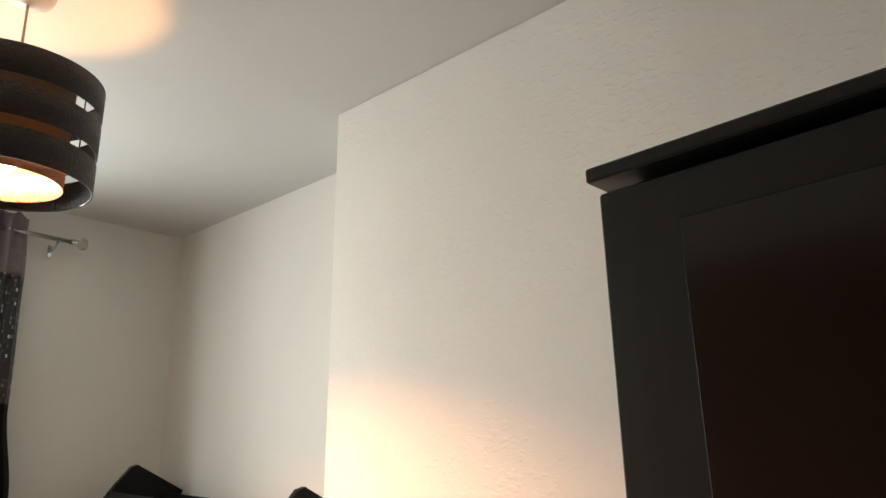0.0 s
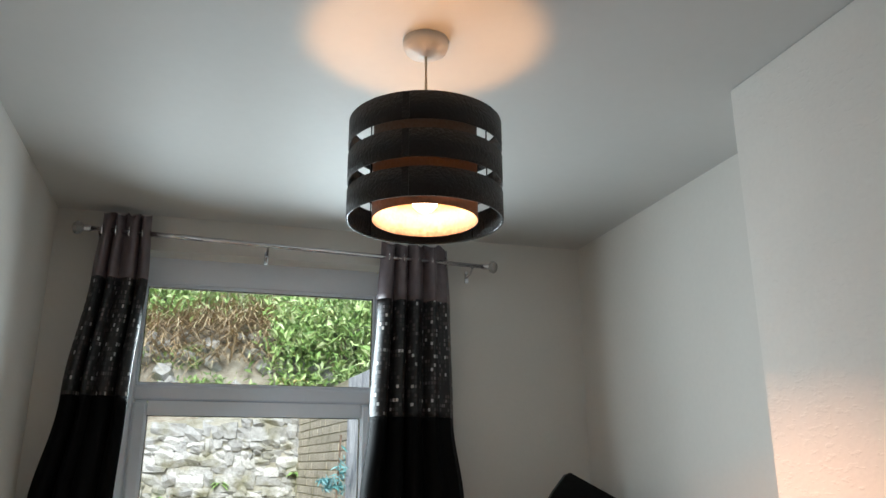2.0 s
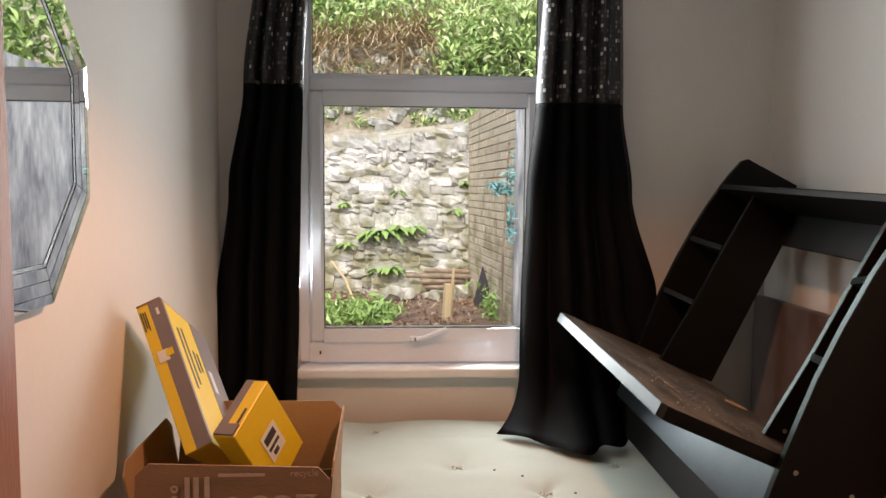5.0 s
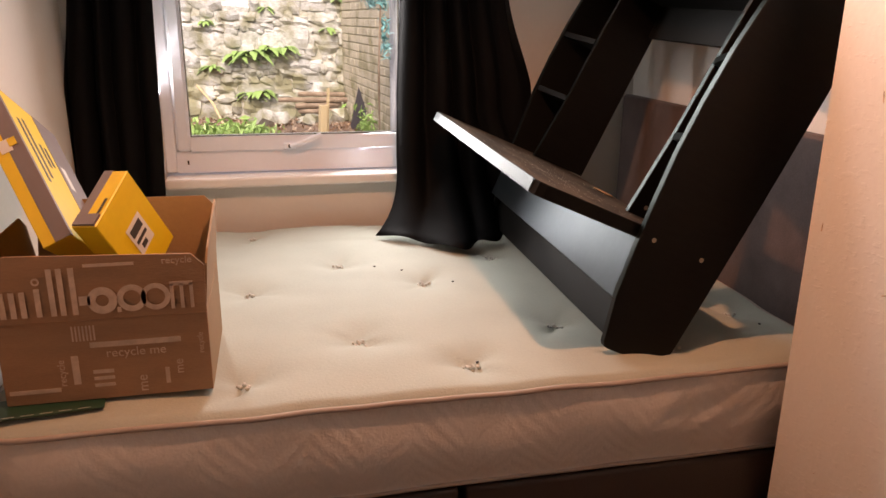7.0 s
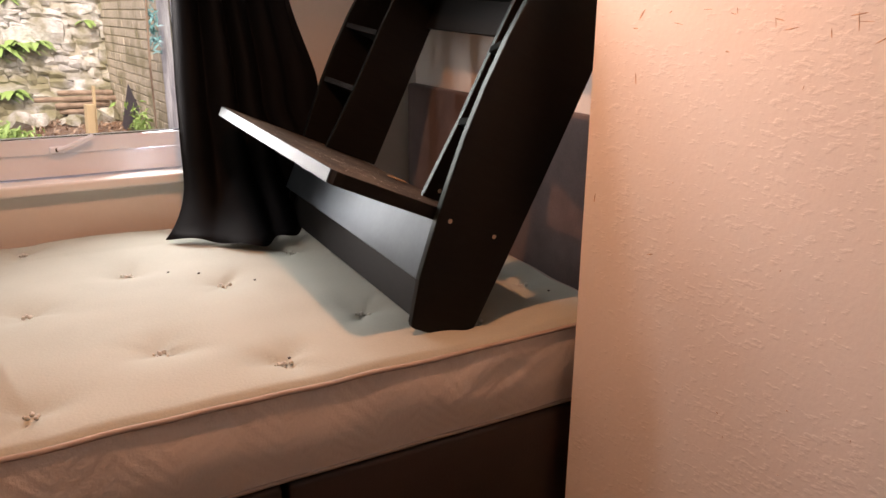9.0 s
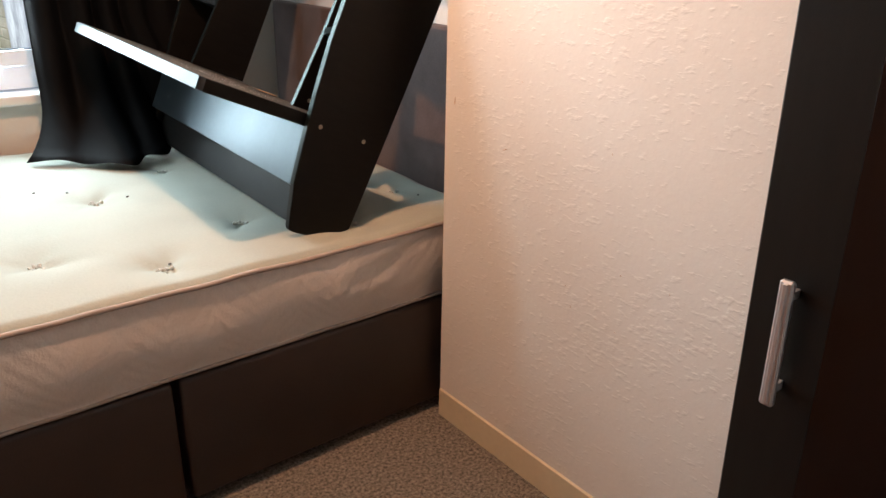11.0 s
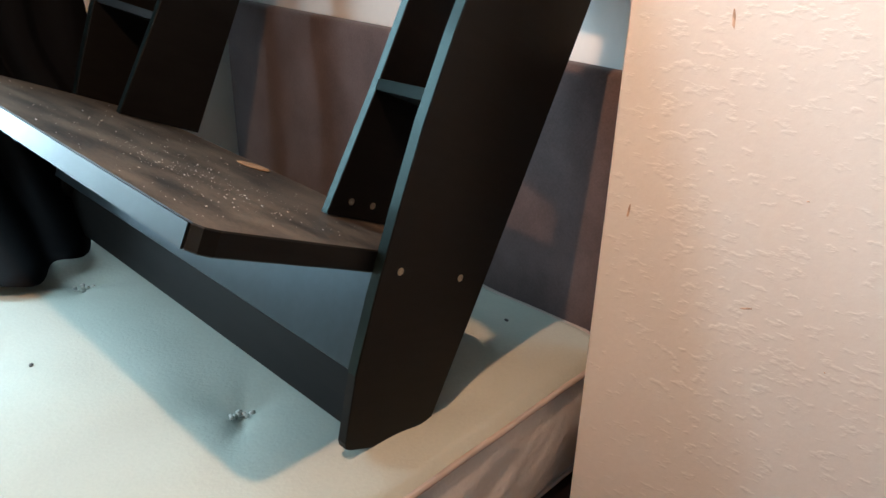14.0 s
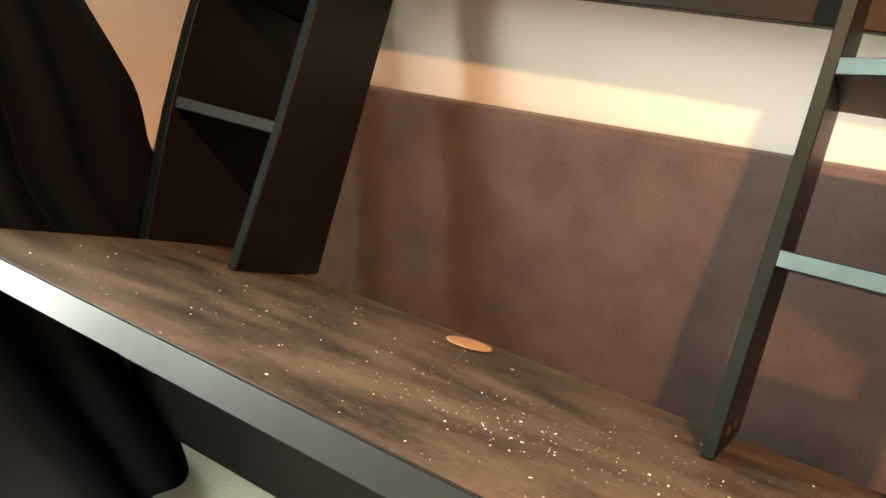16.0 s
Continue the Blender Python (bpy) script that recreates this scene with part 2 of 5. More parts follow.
def thing(name, m, label, category, group="", kind=""):
    ob = new(name)
    ob.empty_display_size = 0.05
    ob.matrix_world = m
    return tagged(ob, label, category, group, kind)


def cuboid(x0, x1, y0, y1, z0, z1, bevel=0.0, seg=2, bm=None):
    own = bm is None
    bm = bm or bmesh.new()
    res = bmesh.ops.create_cube(bm, size=1)
    vs = res["verts"]
    for v in vs:
        v.co = Vector((x0 + (v.co.x + 0.5) * (x1 - x0), y0 + (v.co.y + 0.5) * (y1 - y0), z0 + (v.co.z + 0.5) * (z1 - z0)))
    if bevel:
        es = list({e for v in vs for e in v.link_edges})
        bmesh.ops.bevel(bm, geom=es, offset=bevel, segments=seg, affect="EDGES", profile=0.5)
    return bm


def prism(outline, axis, a, b, bevel=0.0):
    """A closed outline in a plane, drawn out along an axis from a to b. axis: 0, 1 or 2."""
    bm = bmesh.new()

    def put(p, q):
        c = list(p)
        c.insert(axis, q)
        return bm.verts.new(c)
    lo = [put(p, a) for p in outline]
    hi = [put(p, b) for p in outline]
    n = len(outline)
    caps = [bm.faces.new(lo), bm.faces.new(hi)]
    for i in range(n):
        bm.faces.new((lo[i], lo[(i + 1) % n], hi[(i + 1) % n], hi[i]))
    bmesh.ops.recalc_face_normals(bm, faces=bm.faces)
    if bevel:
        es = [e for f in caps for e in f.edges]
        bmesh.ops.bevel(bm, geom=es, offset=bevel, segments=1, affect="EDGES")
    return bm


def lathe(profile, steps=32, closed=False):
    """Turn a profile of (radius, z) about the z axis."""
    bm = bmesh.new()
    rings = []
    for r, z in profile:
        rings.append([bm.verts.new((r * math.cos(2 * math.pi * i / steps), r * math.sin(2 * math.pi * i / steps), z)) for i in range(steps)])
    pairs = list(zip(rings, rings[1:])) + ([(rings[-1], rings[0])] if closed else [])
    for a, b in pairs:
        for i in range(steps):
            j = (i + 1) % steps
            bm.faces.new((a[i], a[j], b[j], b[i]))
    if not closed:
        bm.faces.new(rings[0][::-1])
        bm.faces.new(rings[-1])
    bmesh.ops.recalc_face_normals(bm, faces=bm.faces)
    return bm


def tube(points, r, sides=8, bm=None, loop=False):
    """A round bar along a line of points."""
    bm = bm or bmesh.new()
    pts = [Vector(p) for p in points]
    rings = []
    n = len(pts)
    for i, p in enumerate(pts):
        d = (pts[(i + 1) % n] - pts[i - 1]) if loop else (pts[min(i + 1, n - 1)] - pts[max(i - 1, 0)])
        q = d.to_track_quat("Z", "Y")
        rings.append([bm.verts.new(p + q @ Vector((r * math.cos(2 * math.pi * k / sides), r * math.sin(2 * math.pi * k / sides), 0))) for k in range(sides)])
    for i in range(n if loop else n - 1):
        a, b = rings[i], rings[(i + 1) % n]
        for k in range(sides):
            j = (k + 1) % sides
            bm.faces.new((a[k], a[j], b[j], b[k]))
    if not loop:
        bm.faces.new(rings[0][::-1])
        bm.faces.new(rings[-1])
    bmesh.ops.recalc_face_normals(bm, faces=bm.faces)
    return bm


def structure(name, bm, material, label, category, smooth=False):
    return tagged(link(name, bm, material, None, label, smooth), label, category, "", "structure")


I = Matrix.Identity(4)
CEIL = 2.518
NY = -0.05
# the side wall with the mirror stands a little out of square with the window wall
WEST = pose(0.07, 0, 0, 0, 0, 1.5)

# ---- the room's shell ----
structure("floor", cuboid(-0.3, 2.4, -4.6, 0.35, -0.15, 0.0), M_CARPET, "grey-brown short pile carpet over the whole floor", "floor")
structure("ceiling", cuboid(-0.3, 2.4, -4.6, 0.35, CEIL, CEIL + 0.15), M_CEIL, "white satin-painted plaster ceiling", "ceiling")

# window wall, built round the opening and the recess under the sill
wx0, wx1, wz0, wz1 = 0.340, 1.304, 0.775, 2.385
bm = cuboid(-0.3, wx0, NY, 0.30, 0, CEIL)
cuboid(wx1, 2.4, NY, 0.30, 0, CEIL, bm=bm)
cuboid(wx0, wx1, NY, 0.30, wz1, CEIL, bm=bm)
cuboid(wx0, wx1, 0.020, 0.30, 0, wz0, bm=bm)
structure("wall_north", bm, M_WALL, "off-white painted plaster wall round the window", "wall")
structure("wall_west", cuboid(-0.15, 0.0, -3.2, 0.06, 0, CEIL), M_WALL, "off-white painted plaster wall with the mirror", "wall").matrix_world = WEST
structure("wall_east", cuboid(2.118, 2.30, -1.6, NY + 0.02, 0, CEIL), M_WALL, "off-white painted plaster wall of the bed alcove", "wall")
BX = 1.852
structure("wall_chimney_breast", cuboid(BX, 2.4, -3.5, -1.462, 0, CEIL, 0.004, 1), M_BREAST, "roughly plastered off-white chimney breast with scuffs", "wall")
# the wall with the doorway, and the recess in which the wardrobe stands
bm = cuboid(-0.1, 0.40, -3.20, -3.05, 0, CEIL)
cuboid(0.40, 1.20, -3.20, -3.05, 2.05, CEIL, bm=bm)
cuboid(1.20, 1.25, -3.50, -3.05, 0, CEIL, bm=bm)
cuboid(1.25, 2.3, -3.55, -3.42, 0, CEIL, bm=bm)
structure("wall_south", bm, M_WALL, "off-white painted plaster wall with the doorway", "wall")
structure("wall_hall", cuboid(-0.25, -0.10, -4.5, -3.2, 0, CEIL), M_WALL, "off-white hall wall beyond the doorway", "wall")
structure("wall_hall_side", cuboid(1.25, 1.40, -4.5, -3.56, 0, CEIL), M_WALL, "off-white hall wall beyond the doorway", "wall")
structure("wall_hall_end", cuboid(-0.10, 1.25, -4.5, -4.4, 0, CEIL), M_WALL, "off-white end wall of the hall", "wall")
bm = cuboid(BX - 0.0065, BX + 0.0115, -2.64, -1.470, 0.003, 0.096)
for v in bm.verts:
    if v.co.z > 0.08 and v.co.x < BX:
        v.co.z -= 0.006
structure("baseboard", bm, M_CREAM, "cream-painted wooden skirting board along the chimney breast", "baseboard")

# scuffs and torn plaster on the chimney breast
M_SCUFF = mat("brown_scuff", (0.50, 0.36, 0.26), 0.9, var=0.3, scale=60)
breast = bpy.data.objects["wall_chimney_breast"]
rng = random.Random(17)
marks = [(-1.607, 1.237, 0.030, 0.004, 80), (-1.695, 0.872, 0.022, 0.003, 160), (-1.503, 0.955, 0.028, 0.004, 95), (-1.61, 1.365, 0.03, 0.006, 130), (-1.92, 0.60, 0.006, 0.003, 30), (-1.94, 0.555, 0.007, 0.003, 60), (-2.07, 0.68, 0.005, 0.003, 0)]
for k in range(17):
    marks.append((rng.uniform(-2.17, -1.56), 1.355 + rng.gauss(0, 0.022), rng.uniform(0.006, 0.034), rng.uniform(0.0012, 0.0035), rng.choice((0, 10, 170, 25, 150, 80))))
for k in range(12):
    marks.append((rng.uniform(-2.32, -1.54), rng.uniform(0.3, 1.6), rng.uniform(0.003, 0.008), 0.002, rng.uniform(0, 180)))
for y, z, ln, wd, turn in marks:
    bm = bmesh.new()
    n = 9
    ringv = []
    for q in range(n):
        a = 2 * math.pi * q / n
        jit = rng.uniform(0.6, 1.15)
        ringv.append(bm.verts.new((0, 0.5 * ln * math.cos(a) * jit, 0.5 * wd * math.sin(a) * jit)))
    top = bm.verts.new((-0.0008, 0, 0))
    for q in range(n):
        bm.faces.new((ringv[q], ringv[(q + 1) % n], top))
    bmesh.ops.recalc_face_normals(bm, faces=bm.faces)
    o = part("scuff", bm, M_SCUFF, breast, "brown scuff in the plaster")
    o.matrix_basis = pose(BX - 0.0003, y, z, turn)

# door frame round the doorway
bm = cuboid(0.40, 0.43, -3.21, -3.035, 0, 2.05, 0.004, 1)
cuboid(1.17, 1.20, -3.21, -3.035, 0, 2.05, 0.004, 1, bm=bm)
cuboid(0.43, 1.17, -3.21, -3.035, 2.02, 2.05, 0.004, 1, bm=bm)
structure("door_frame", bm, M_WOOD, "red-brown wooden door frame", "trim")

# ---- window ----
win = thing("window_1", pose(0, 0, 0), "white plastic window, fixed pane over a top-hung pane", "window", "", "structure")
FY0, FY1 = 0.052, 0.125
L, Rr, B, T = wx0, wx1, 0.816, 2.385


def ring_frame(x0, x1, z0, z1, w, y0, y1, bevel=0.006, wt=None, wb=None):
    wt, wb = wt or w, wb or w
    bm = bmesh.new()
    cuboid(x0, x0 + w, y0, y1, z0, z1, bevel, 1, bm=bm)
    cuboid(x1 - w, x1, y0, y1, z0, z1, bevel, 1, bm=bm)
    cuboid(x0 + w, x1 - w, y0 + 0.002, y1, z1 - wt, z1, 0, 1, bm=bm)
    cuboid(x0 + w, x1 - w, y0 + 0.002, y1, z0, z0 + wb, 0, 1, bm=bm)
    return bm


part("window_frame", ring_frame(L, Rr, B, T, 0.042, FY0, FY1, wt=0.098, wb=0.078), M_PVC, win)
part("transom", cuboid(L + 0.042, Rr - 0.042, FY0 + 0.003, FY1, 1.853, 1.906, 0.008, 2), M_PVC, win)
part("sash", ring_frame(L + 0.044, Rr - 0.044, B + 0.080, 1.851, 0.052, FY0 - 0.010, FY1 - 0.012, 0.010), M_PVC, win, "opening sash with chamfered edge")
part("upper_bead", ring_frame(L + 0.042, Rr - 0.042, 1.906, T - 0.098, 0.012, FY0 + 0.012, FY0 + 0.045, 0.003), M_PVC, win)
part("seal", ring_frame(L + 0.052, Rr - 0.052, 1.916, T - 0.108, 0.004, FY0 + 0.018, FY0 + 0.04, 0.0), M_BLACKMET, win, "thin black rubber seal")
part("seal", ring_frame(L + 0.094, Rr - 0.094, B + 0.130, 1.801, 0.004, FY0 + 0.005, FY0 + 0.03, 0.0), M_BLACKMET, win, "thin black rubber seal")
for nm, z0, z1, dx in (("pane", 1.908, T - 0.100, 0.045), ("pane", B + 0.128, 1.803, 0.094)):
    g = part(nm, cuboid(L + dx, Rr - dx, FY0 + 0.028, FY0 + 0.032, z0, z1), M_GLASS, win)
    g.visible_shadow = False
hd = part("window_handle", cuboid(0.765, 0.81, FY0 - 0.030, FY0 - 0.010, 0.900, 0.922, 0.005, 2), M_PVC, win, "white lever handle swung to one side")
part("lever", tube([(0.79, FY0 - 0.038, 0.912), (0.83, FY0 - 0.045, 0.925), (0.905, FY0 - 0.05, 0.957)], 0.0075, 8), M_PVC, hd)
part("pivot", cuboid(0.783, 0.797, FY0 - 0.040, FY0 - 0.028, 0.905, 0.919, 0.003, 1), M_INK, hd)
part("drain_mark", cuboid(0.418, 0.424, FY0 - 0.002, FY0 + 0.001, 0.848, 0.862), M_INK, win)
sill = cuboid(wx0 + 0.003, wx1 - 0.003, -0.036, 0.06, 0.771, 0.810, 0.010, 3)
structure("window_sill", sill, M_GLOSS, "white gloss-painted wooden window sill", "sill")

# ---- bed ----
MX0, MX1, MY0, MY1, MZ0, MZ1 = 0.130, 2.052, -1.415, -0.058, 0.372, 0.606
TUFTS = []
for ty, off in [(-0.14, 0.64), (-0.497, 0.402), (-0.715, 0.64), (-1.10, 0.402), (-1.285, 0.64)]:
    for k in range(4):
        tx = off + 0.512 * k
        if MX0 + 0.08 < tx < MX1 - 0.08:
            TUFTS.append((tx, ty))


def round_corner(x, y, r):
    """Press a point of the mattress plan inside rounded corners."""
    cx = min(max(x, MX0 + r), MX1 - r)
    cy = min(max(y, MY0 + r), MY1 - r)
    a, b = x - cx, y - cy
    h = math.hypot(a, b)
    if h > 1e-9:
        k = max(abs(a), abs(b)) / h
        return cx + a * k, cy + b * k
    return x, y


def mattress_top(x, y):
    edge = min(x - MX0, MX1 - x, y - MY0, MY1 - y)
    z = MZ1 + 0.012 * (1 - math.exp(-edge / 0.10))
    for tx, ty in TUFTS:
        d = math.hypot(x - tx, y - ty)
        ang0 = math.atan2(y - ty, x - tx)
        z -= (0.016 + 0.004 * math.cos(3 * ang0 + tx * 9)) * math.exp(-(d / 0.085) ** 2) + 0.014 * math.exp(-d / 0.022) + 0.010 * max(0, math.cos(2 * ang0 + tx * 7 + ty * 5)) ** 8 * math.exp(-d / 0.07)
    ang = noise.noise(Vector((x * 9, y * 9, 1.3)))
    z += 0.003 * ang + 0.004 * noise.noise(Vector((x * 3, y * 3, 7)))
    if y > -0.25:
        z += 0.016 * (1 - (MY1 - y) / 0.22) if y > MY1 - 0.22 else 0
    if edge < 0.02:
        z -= 0.014 * (1 - edge / 0.02) ** 2
    return z


def build_mattress(parent):
    nx, ny = 150, 98
    bm = bmesh.new()
    grid = []
    for j in range(ny + 1):
        rowv = []
        for i in range(nx + 1):
            x = MX0 + (MX1 - MX0) * i / nx
            y = MY0 + (MY1 - MY0) * j / ny
            z = mattress_top(x, y)
            x, y = round_corner(x, y, 0.09)
            rowv.append(bm.verts.new((x, y, z)))
        grid.append(rowv)
    for j in range(ny):
        for i in range(nx):
            bm.faces.new((grid[j][i], grid[j][i + 1], grid[j + 1][i + 1], grid[j + 1][i]))
    part("top_panel", bm, M_TICK, parent, "cream quilted top with tufted dimples", True)
    loop = [(MX0 + (MX1 - MX0) * i / nx, MY0) for i in range(nx)] + [(MX1, MY0 + (MY1 - MY0) * j / ny) for j in range(ny)]
    loop += [(MX1 - (MX1 - MX0) * i / nx, MY1) for i in range(nx)] + [(MX0, MY1 - (MY1 - MY0) * j / ny) for j in range(ny)]
    cxm, cym = (MX0 + MX1) / 2, (MY0 + MY1) / 2
    bm = bmesh.new()
    rings = []
    for k in range(13):
        f = k / 12
        ringv = []
        for x, y in loop:
            px, py = round_corner(x, y, 0.09)
            z = mattress_top(x, y) * (1 - f) + (MZ0 + 0.004) * f
            out = 0.016 * math.sin(math.pi * f) + 0.006 * noise.noise(Vector((px * 5, py * 5, f * 2.2)))
            out += 0.004 * math.sin(px * 34 + f * 5) * math.sin(math.pi * f) * max(0, noise.noise(Vector((px * 2, 3, 0))))
            if y == MY0:
                crease = math.exp(-((px - 1.66) / 0.17) ** 2) * math.sin(math.pi * f) ** 0.7
                out += 0.0075 * crease * noise.noise(Vector(((px + 0.30 * f) * 17, (px - 2.2 * f) * 1.5, 4))) * 2
            d = Vector((px - cxm, py - cym, 0))
            nrm = Vector((0, -1, 0)) if y == MY0 else Vector((0, 1, 0)) if y == MY1 else Vector((1 if x > cxm else -1, 0, 0))
            ringv.append(bm.verts.new((px + nrm.x * out, py + nrm.y * out, z)))
        rings.append(ringv)
    n = len(loop)
    for a, b in zip(rings, rings[1:]):
        for i in range(n):
            bm.faces.new((a[i], b[i], b[(i + 1) % n], a[(i + 1) % n]))
    bm.faces.new(rings[-1])
    part("border", bm, M_BORDER, parent, "pale stitched fabric border", True)
    for nm, dz, rr in (("piping", 0.0, 0.006), ("piping", 1.0, 0.005)):
        pts = []
        for x, y in loop[::2]:
            px, py = round_corner(x, y, 0.09)
            z = mattress_top(x, y) + 0.001 if dz == 0 else MZ0 + 0.008 + 0.003 * noise.noise(Vector((px * 6, py * 6, 2)))
            nrm = Vector((0, -1, 0)) if y == MY0 else Vector((0, 1, 0)) if y == MY1 else Vector((1 if x > cxm else -1, 0, 0))
            pts.append((px + nrm.x * 0.003, py + nrm.y * 0.003, z))
        part(nm, tube(pts, rr, 6, loop=True), M_PIPE, parent, "", True)
    for tx, ty in TUFTS:
        bm = bmesh.new()
        for k in range(9):
            a = k * 0.9 + tx
            reach = 0.006 + 0.008 * (k % 3) / 2
            px, py = tx + 1.3 * reach * math.cos(a), ty + reach * math.sin(a)
            bmesh.ops.create_icosphere(bm, subdivisions=1, radius=0.0042 + 0.0016 * (k % 2), matrix=pose(px, py, mattress_top(px, py) + 0.003))
        part("tuft", bm, M_TUFT, parent, "", True)


def border_fabric():
    """Pale fabric with a diagonal stitched relief."""
    m = mat("mattress_border", (0.64, 0.60, 0.565), 0.75, var=0.05, scale=9, bump=0.3, bscale=150)
    nt = m.node_tree
    b = nt.nodes["Principled BSDF"]
    co = nt.nodes.new("ShaderNodeTexCoord")
    w1 = nt.nodes.new("ShaderNodeTexWave")
    w1.wave_type, w1.bands_direction = "BANDS", "DIAGONAL"
    w1.inputs["Scale"].default_value, w1.inputs["Distortion"].default_value = 17, 2.5
    vm = nt.nodes.new("ShaderNodeVectorMath")
    vm.operation = "ABSOLUTE"
    sub = nt.nodes.new("ShaderNodeVectorMath")
    sub.operation = "MODULO"
    sub.inputs[1].default_value = (0.22, 10, 10)
    sb = nt.nodes.new("ShaderNodeVectorMath")
    sb.operation = "SUBTRACT"
    sb.inputs[1].default_value = (0.11, 0, 0)
    nt.links.new(co.outputs["Object"], sub.inputs[0])
    nt.links.new(sub.outputs[0], sb.inputs[0])
    nt.links.new(sb.outputs[0], vm.inputs[0])
    nt.links.new(vm.outputs[0], w1.inputs["Vector"])
    old = b.inputs["Normal"].links[0].from_node
    bp = nt.nodes.new("ShaderNodeBump")
    bp.inputs["Strength"].default_value, bp.inputs["Distance"].default_value = 0.15, 0.005
    nt.links.new(w1.outputs["Fac"], bp.inputs["Height"])
    nt.links.new(old.outputs[0], bp.inputs["Normal"])
    nt.links.new(bp.outputs[0], b.inputs["Normal"])
    return m


M_BORDER = border_fabric()
M_TUFT = mat("grey_tuft_wool", (0.55, 0.55, 0.51), 0.9, var=0.2, scale=80)
mattress = thing("mattress", I, "bare cream tufted mattress with piped edges on a divan base", "mattress")
build_mattress(mattress)

base = thing("divan_base", I, "dark brown faux leather divan base with two halves", "bed base")


def base_half(x0, x1):
    bm = cuboid(x0, x1, -1.428, -0.065, 0.03, 0.370, 0.012, 3)
    return part("half", bm, M_LEATHER, base, "", True)


base_half(0.135, 1.093)
base_half(1.109, 2.048)
for fx in (0.20, 1.03, 1.17, 1.98):
    for fy in (-1.34, -0.13):
        part("foot", lathe([(0.022, 0.0), (0.026, 0.008), (0.02, 0.03)], 12), M_BLACKMET, base).location = (fx, fy, 0)

hb = thing("headboard", I, "plain dark brown suede-covered headboard against the alcove wall", "headboard")
part("panel", cuboid(2.060, 2.102, -1.440, -0.085, 0.32, 1.098, 0.012, 3), M_SUEDE, hb, "", True)
for y in (-1.2, -0.40):
    part("strut", cuboid(2.068, 2.092, y - 0.03, y + 0.03, 0.0, 0.34, 0.003, 1), M_BLACK, hb)

# ---- tilted desk with hutch, standing on the mattress ----
DESK = pose(1.463, -1.320, 0.633) @ pose(0, 0, 0, 0, 0, 0.87) @ pose(0, 0, 0, 2.0) @ pose(0, 0, 0, 0, 23.9)
desk = thing("desk", DESK, "black ash-effect desk with shelf hutch, tipped backwards on the mattress", "desk")
DL = 1.085
SIDE = [(0.012, 0.0), (0.165, -0.004), (0.178, 0.008), (0.190, 0.20), (0.203, 0.45), (0.214, 0.72), (0.218, 0.995), (0.016, 1.004), (0.000, 0.990),
        (-0.022, 0.92), (-0.042, 0.82), (-0.055, 0.72), (-0.062, 0.60), (-0.063, 0.48), (-0.056, 0.36), (-0.046, 0.24), (-0.032, 0.12), (-0.006, 0.012), (0.0, 0.003)]
part("side_panel", prism(SIDE, 1, 0.0, 0.018, 0.0015), M_BLACK, desk)
part("side_panel", prism([(u + 0.05, w * 1.04) for u, w in SIDE], 1, DL - 0.018, DL, 0.0015), M_BLACK, desk)
INNER = [(0.014, 0.300), (0.206, 0.300), (0.222, 0.93), (0.058, 0.93), (0.046, 0.75), (0.034, 0.52)]
part("upright", prism(INNER, 1, 0.200, 0.215, 0.001), M_BLACK, desk)
part("upright", prism(INNER, 1, DL - 0.197, DL - 0.182, 0.001), M_BLACK, desk)


for w, u0 in ((0.515, -0.052), (0.715, -0.046)):
    bm = prism([(u0, 0.018), (0.205, 0.018), (0.205, 0.200), (u0 + 0.082, 0.200)], 2, w - 0.009, w + 0.009, 0.001)
    part("shelf", bm, M_EDGE, desk)
    bm = prism([(u0 + 0.045, DL - 0.018), (0.205, DL - 0.018), (0.205, DL - 0.182), (u0 + 0.086, DL - 0.182)], 2, w - 0.009, w + 0.009, 0.001)
    part("shelf", bm, M_BLACK, desk)


def edging(front, v0, v1):
    """A thin glossy strip along the front edge of an upright board, its reflection put into the colour."""
    out = [(u - 0.0012, w) for u, w in front] + [(u - 0.0002, w) for u, w in reversed(front)]
    part("edging", prism(out, 1, v0, v1), M_EDGE, desk, "glossy edging strip, tinted green to imitate reflected greenery")


FRONT = SIDE[8:17]
edging(FRONT, 0.001, 0.017)
edging([(u + 0.05, w * 1.04) for u, w in FRONT], DL - 0.017, DL - 0.001)
edging([(0.058, 0.90), (0.046, 0.75), (0.034, 0.52), (0.014, 0.301)], 0.201, 0.214)
edging([(0.058, 0.90), (0.046, 0.75), (0.034, 0.52), (0.014, 0.301)], DL - 0.196, DL - 0.183)
part("top_shelf", cuboid(0.012, 0.214, 0.018, DL - 0.018, 0.908, 0.926, 0.0012, 1), M_BLACK, desk)
part("back_rail", cuboid(0.200, 0.214, 0.019, DL - 0.019, 0.803, 1.000, 0.0012, 1), M_BLACK, desk)
TOP = [(-0.306, 0.012), (-0.324, 0.018), (-0.331, 0.032), (-0.316, DL - 0.06), (-0.300, DL - 0.028), (-0.06, DL - 0.019), (0.172, DL - 0.019), (0.178, 0.62), (0.172, 0.019), (-0.06, 0.019)]
desktop = part("desktop", prism(TOP, 2, 0.266, 0.298, 0.002), M_BLACK, desk, "dusty black desktop with crumbs and scratches")
desktop.data.materials.append(M_DUSTY)
for f in desktop.data.polygons:
    if f.normal.z > 0.9:
        f.material_index = 1
EDGE = [(-0.3345, 0.034), (-0.3315, 0.034), (-0.3165, DL - 0.06), (-0.3195, DL - 0.06)]
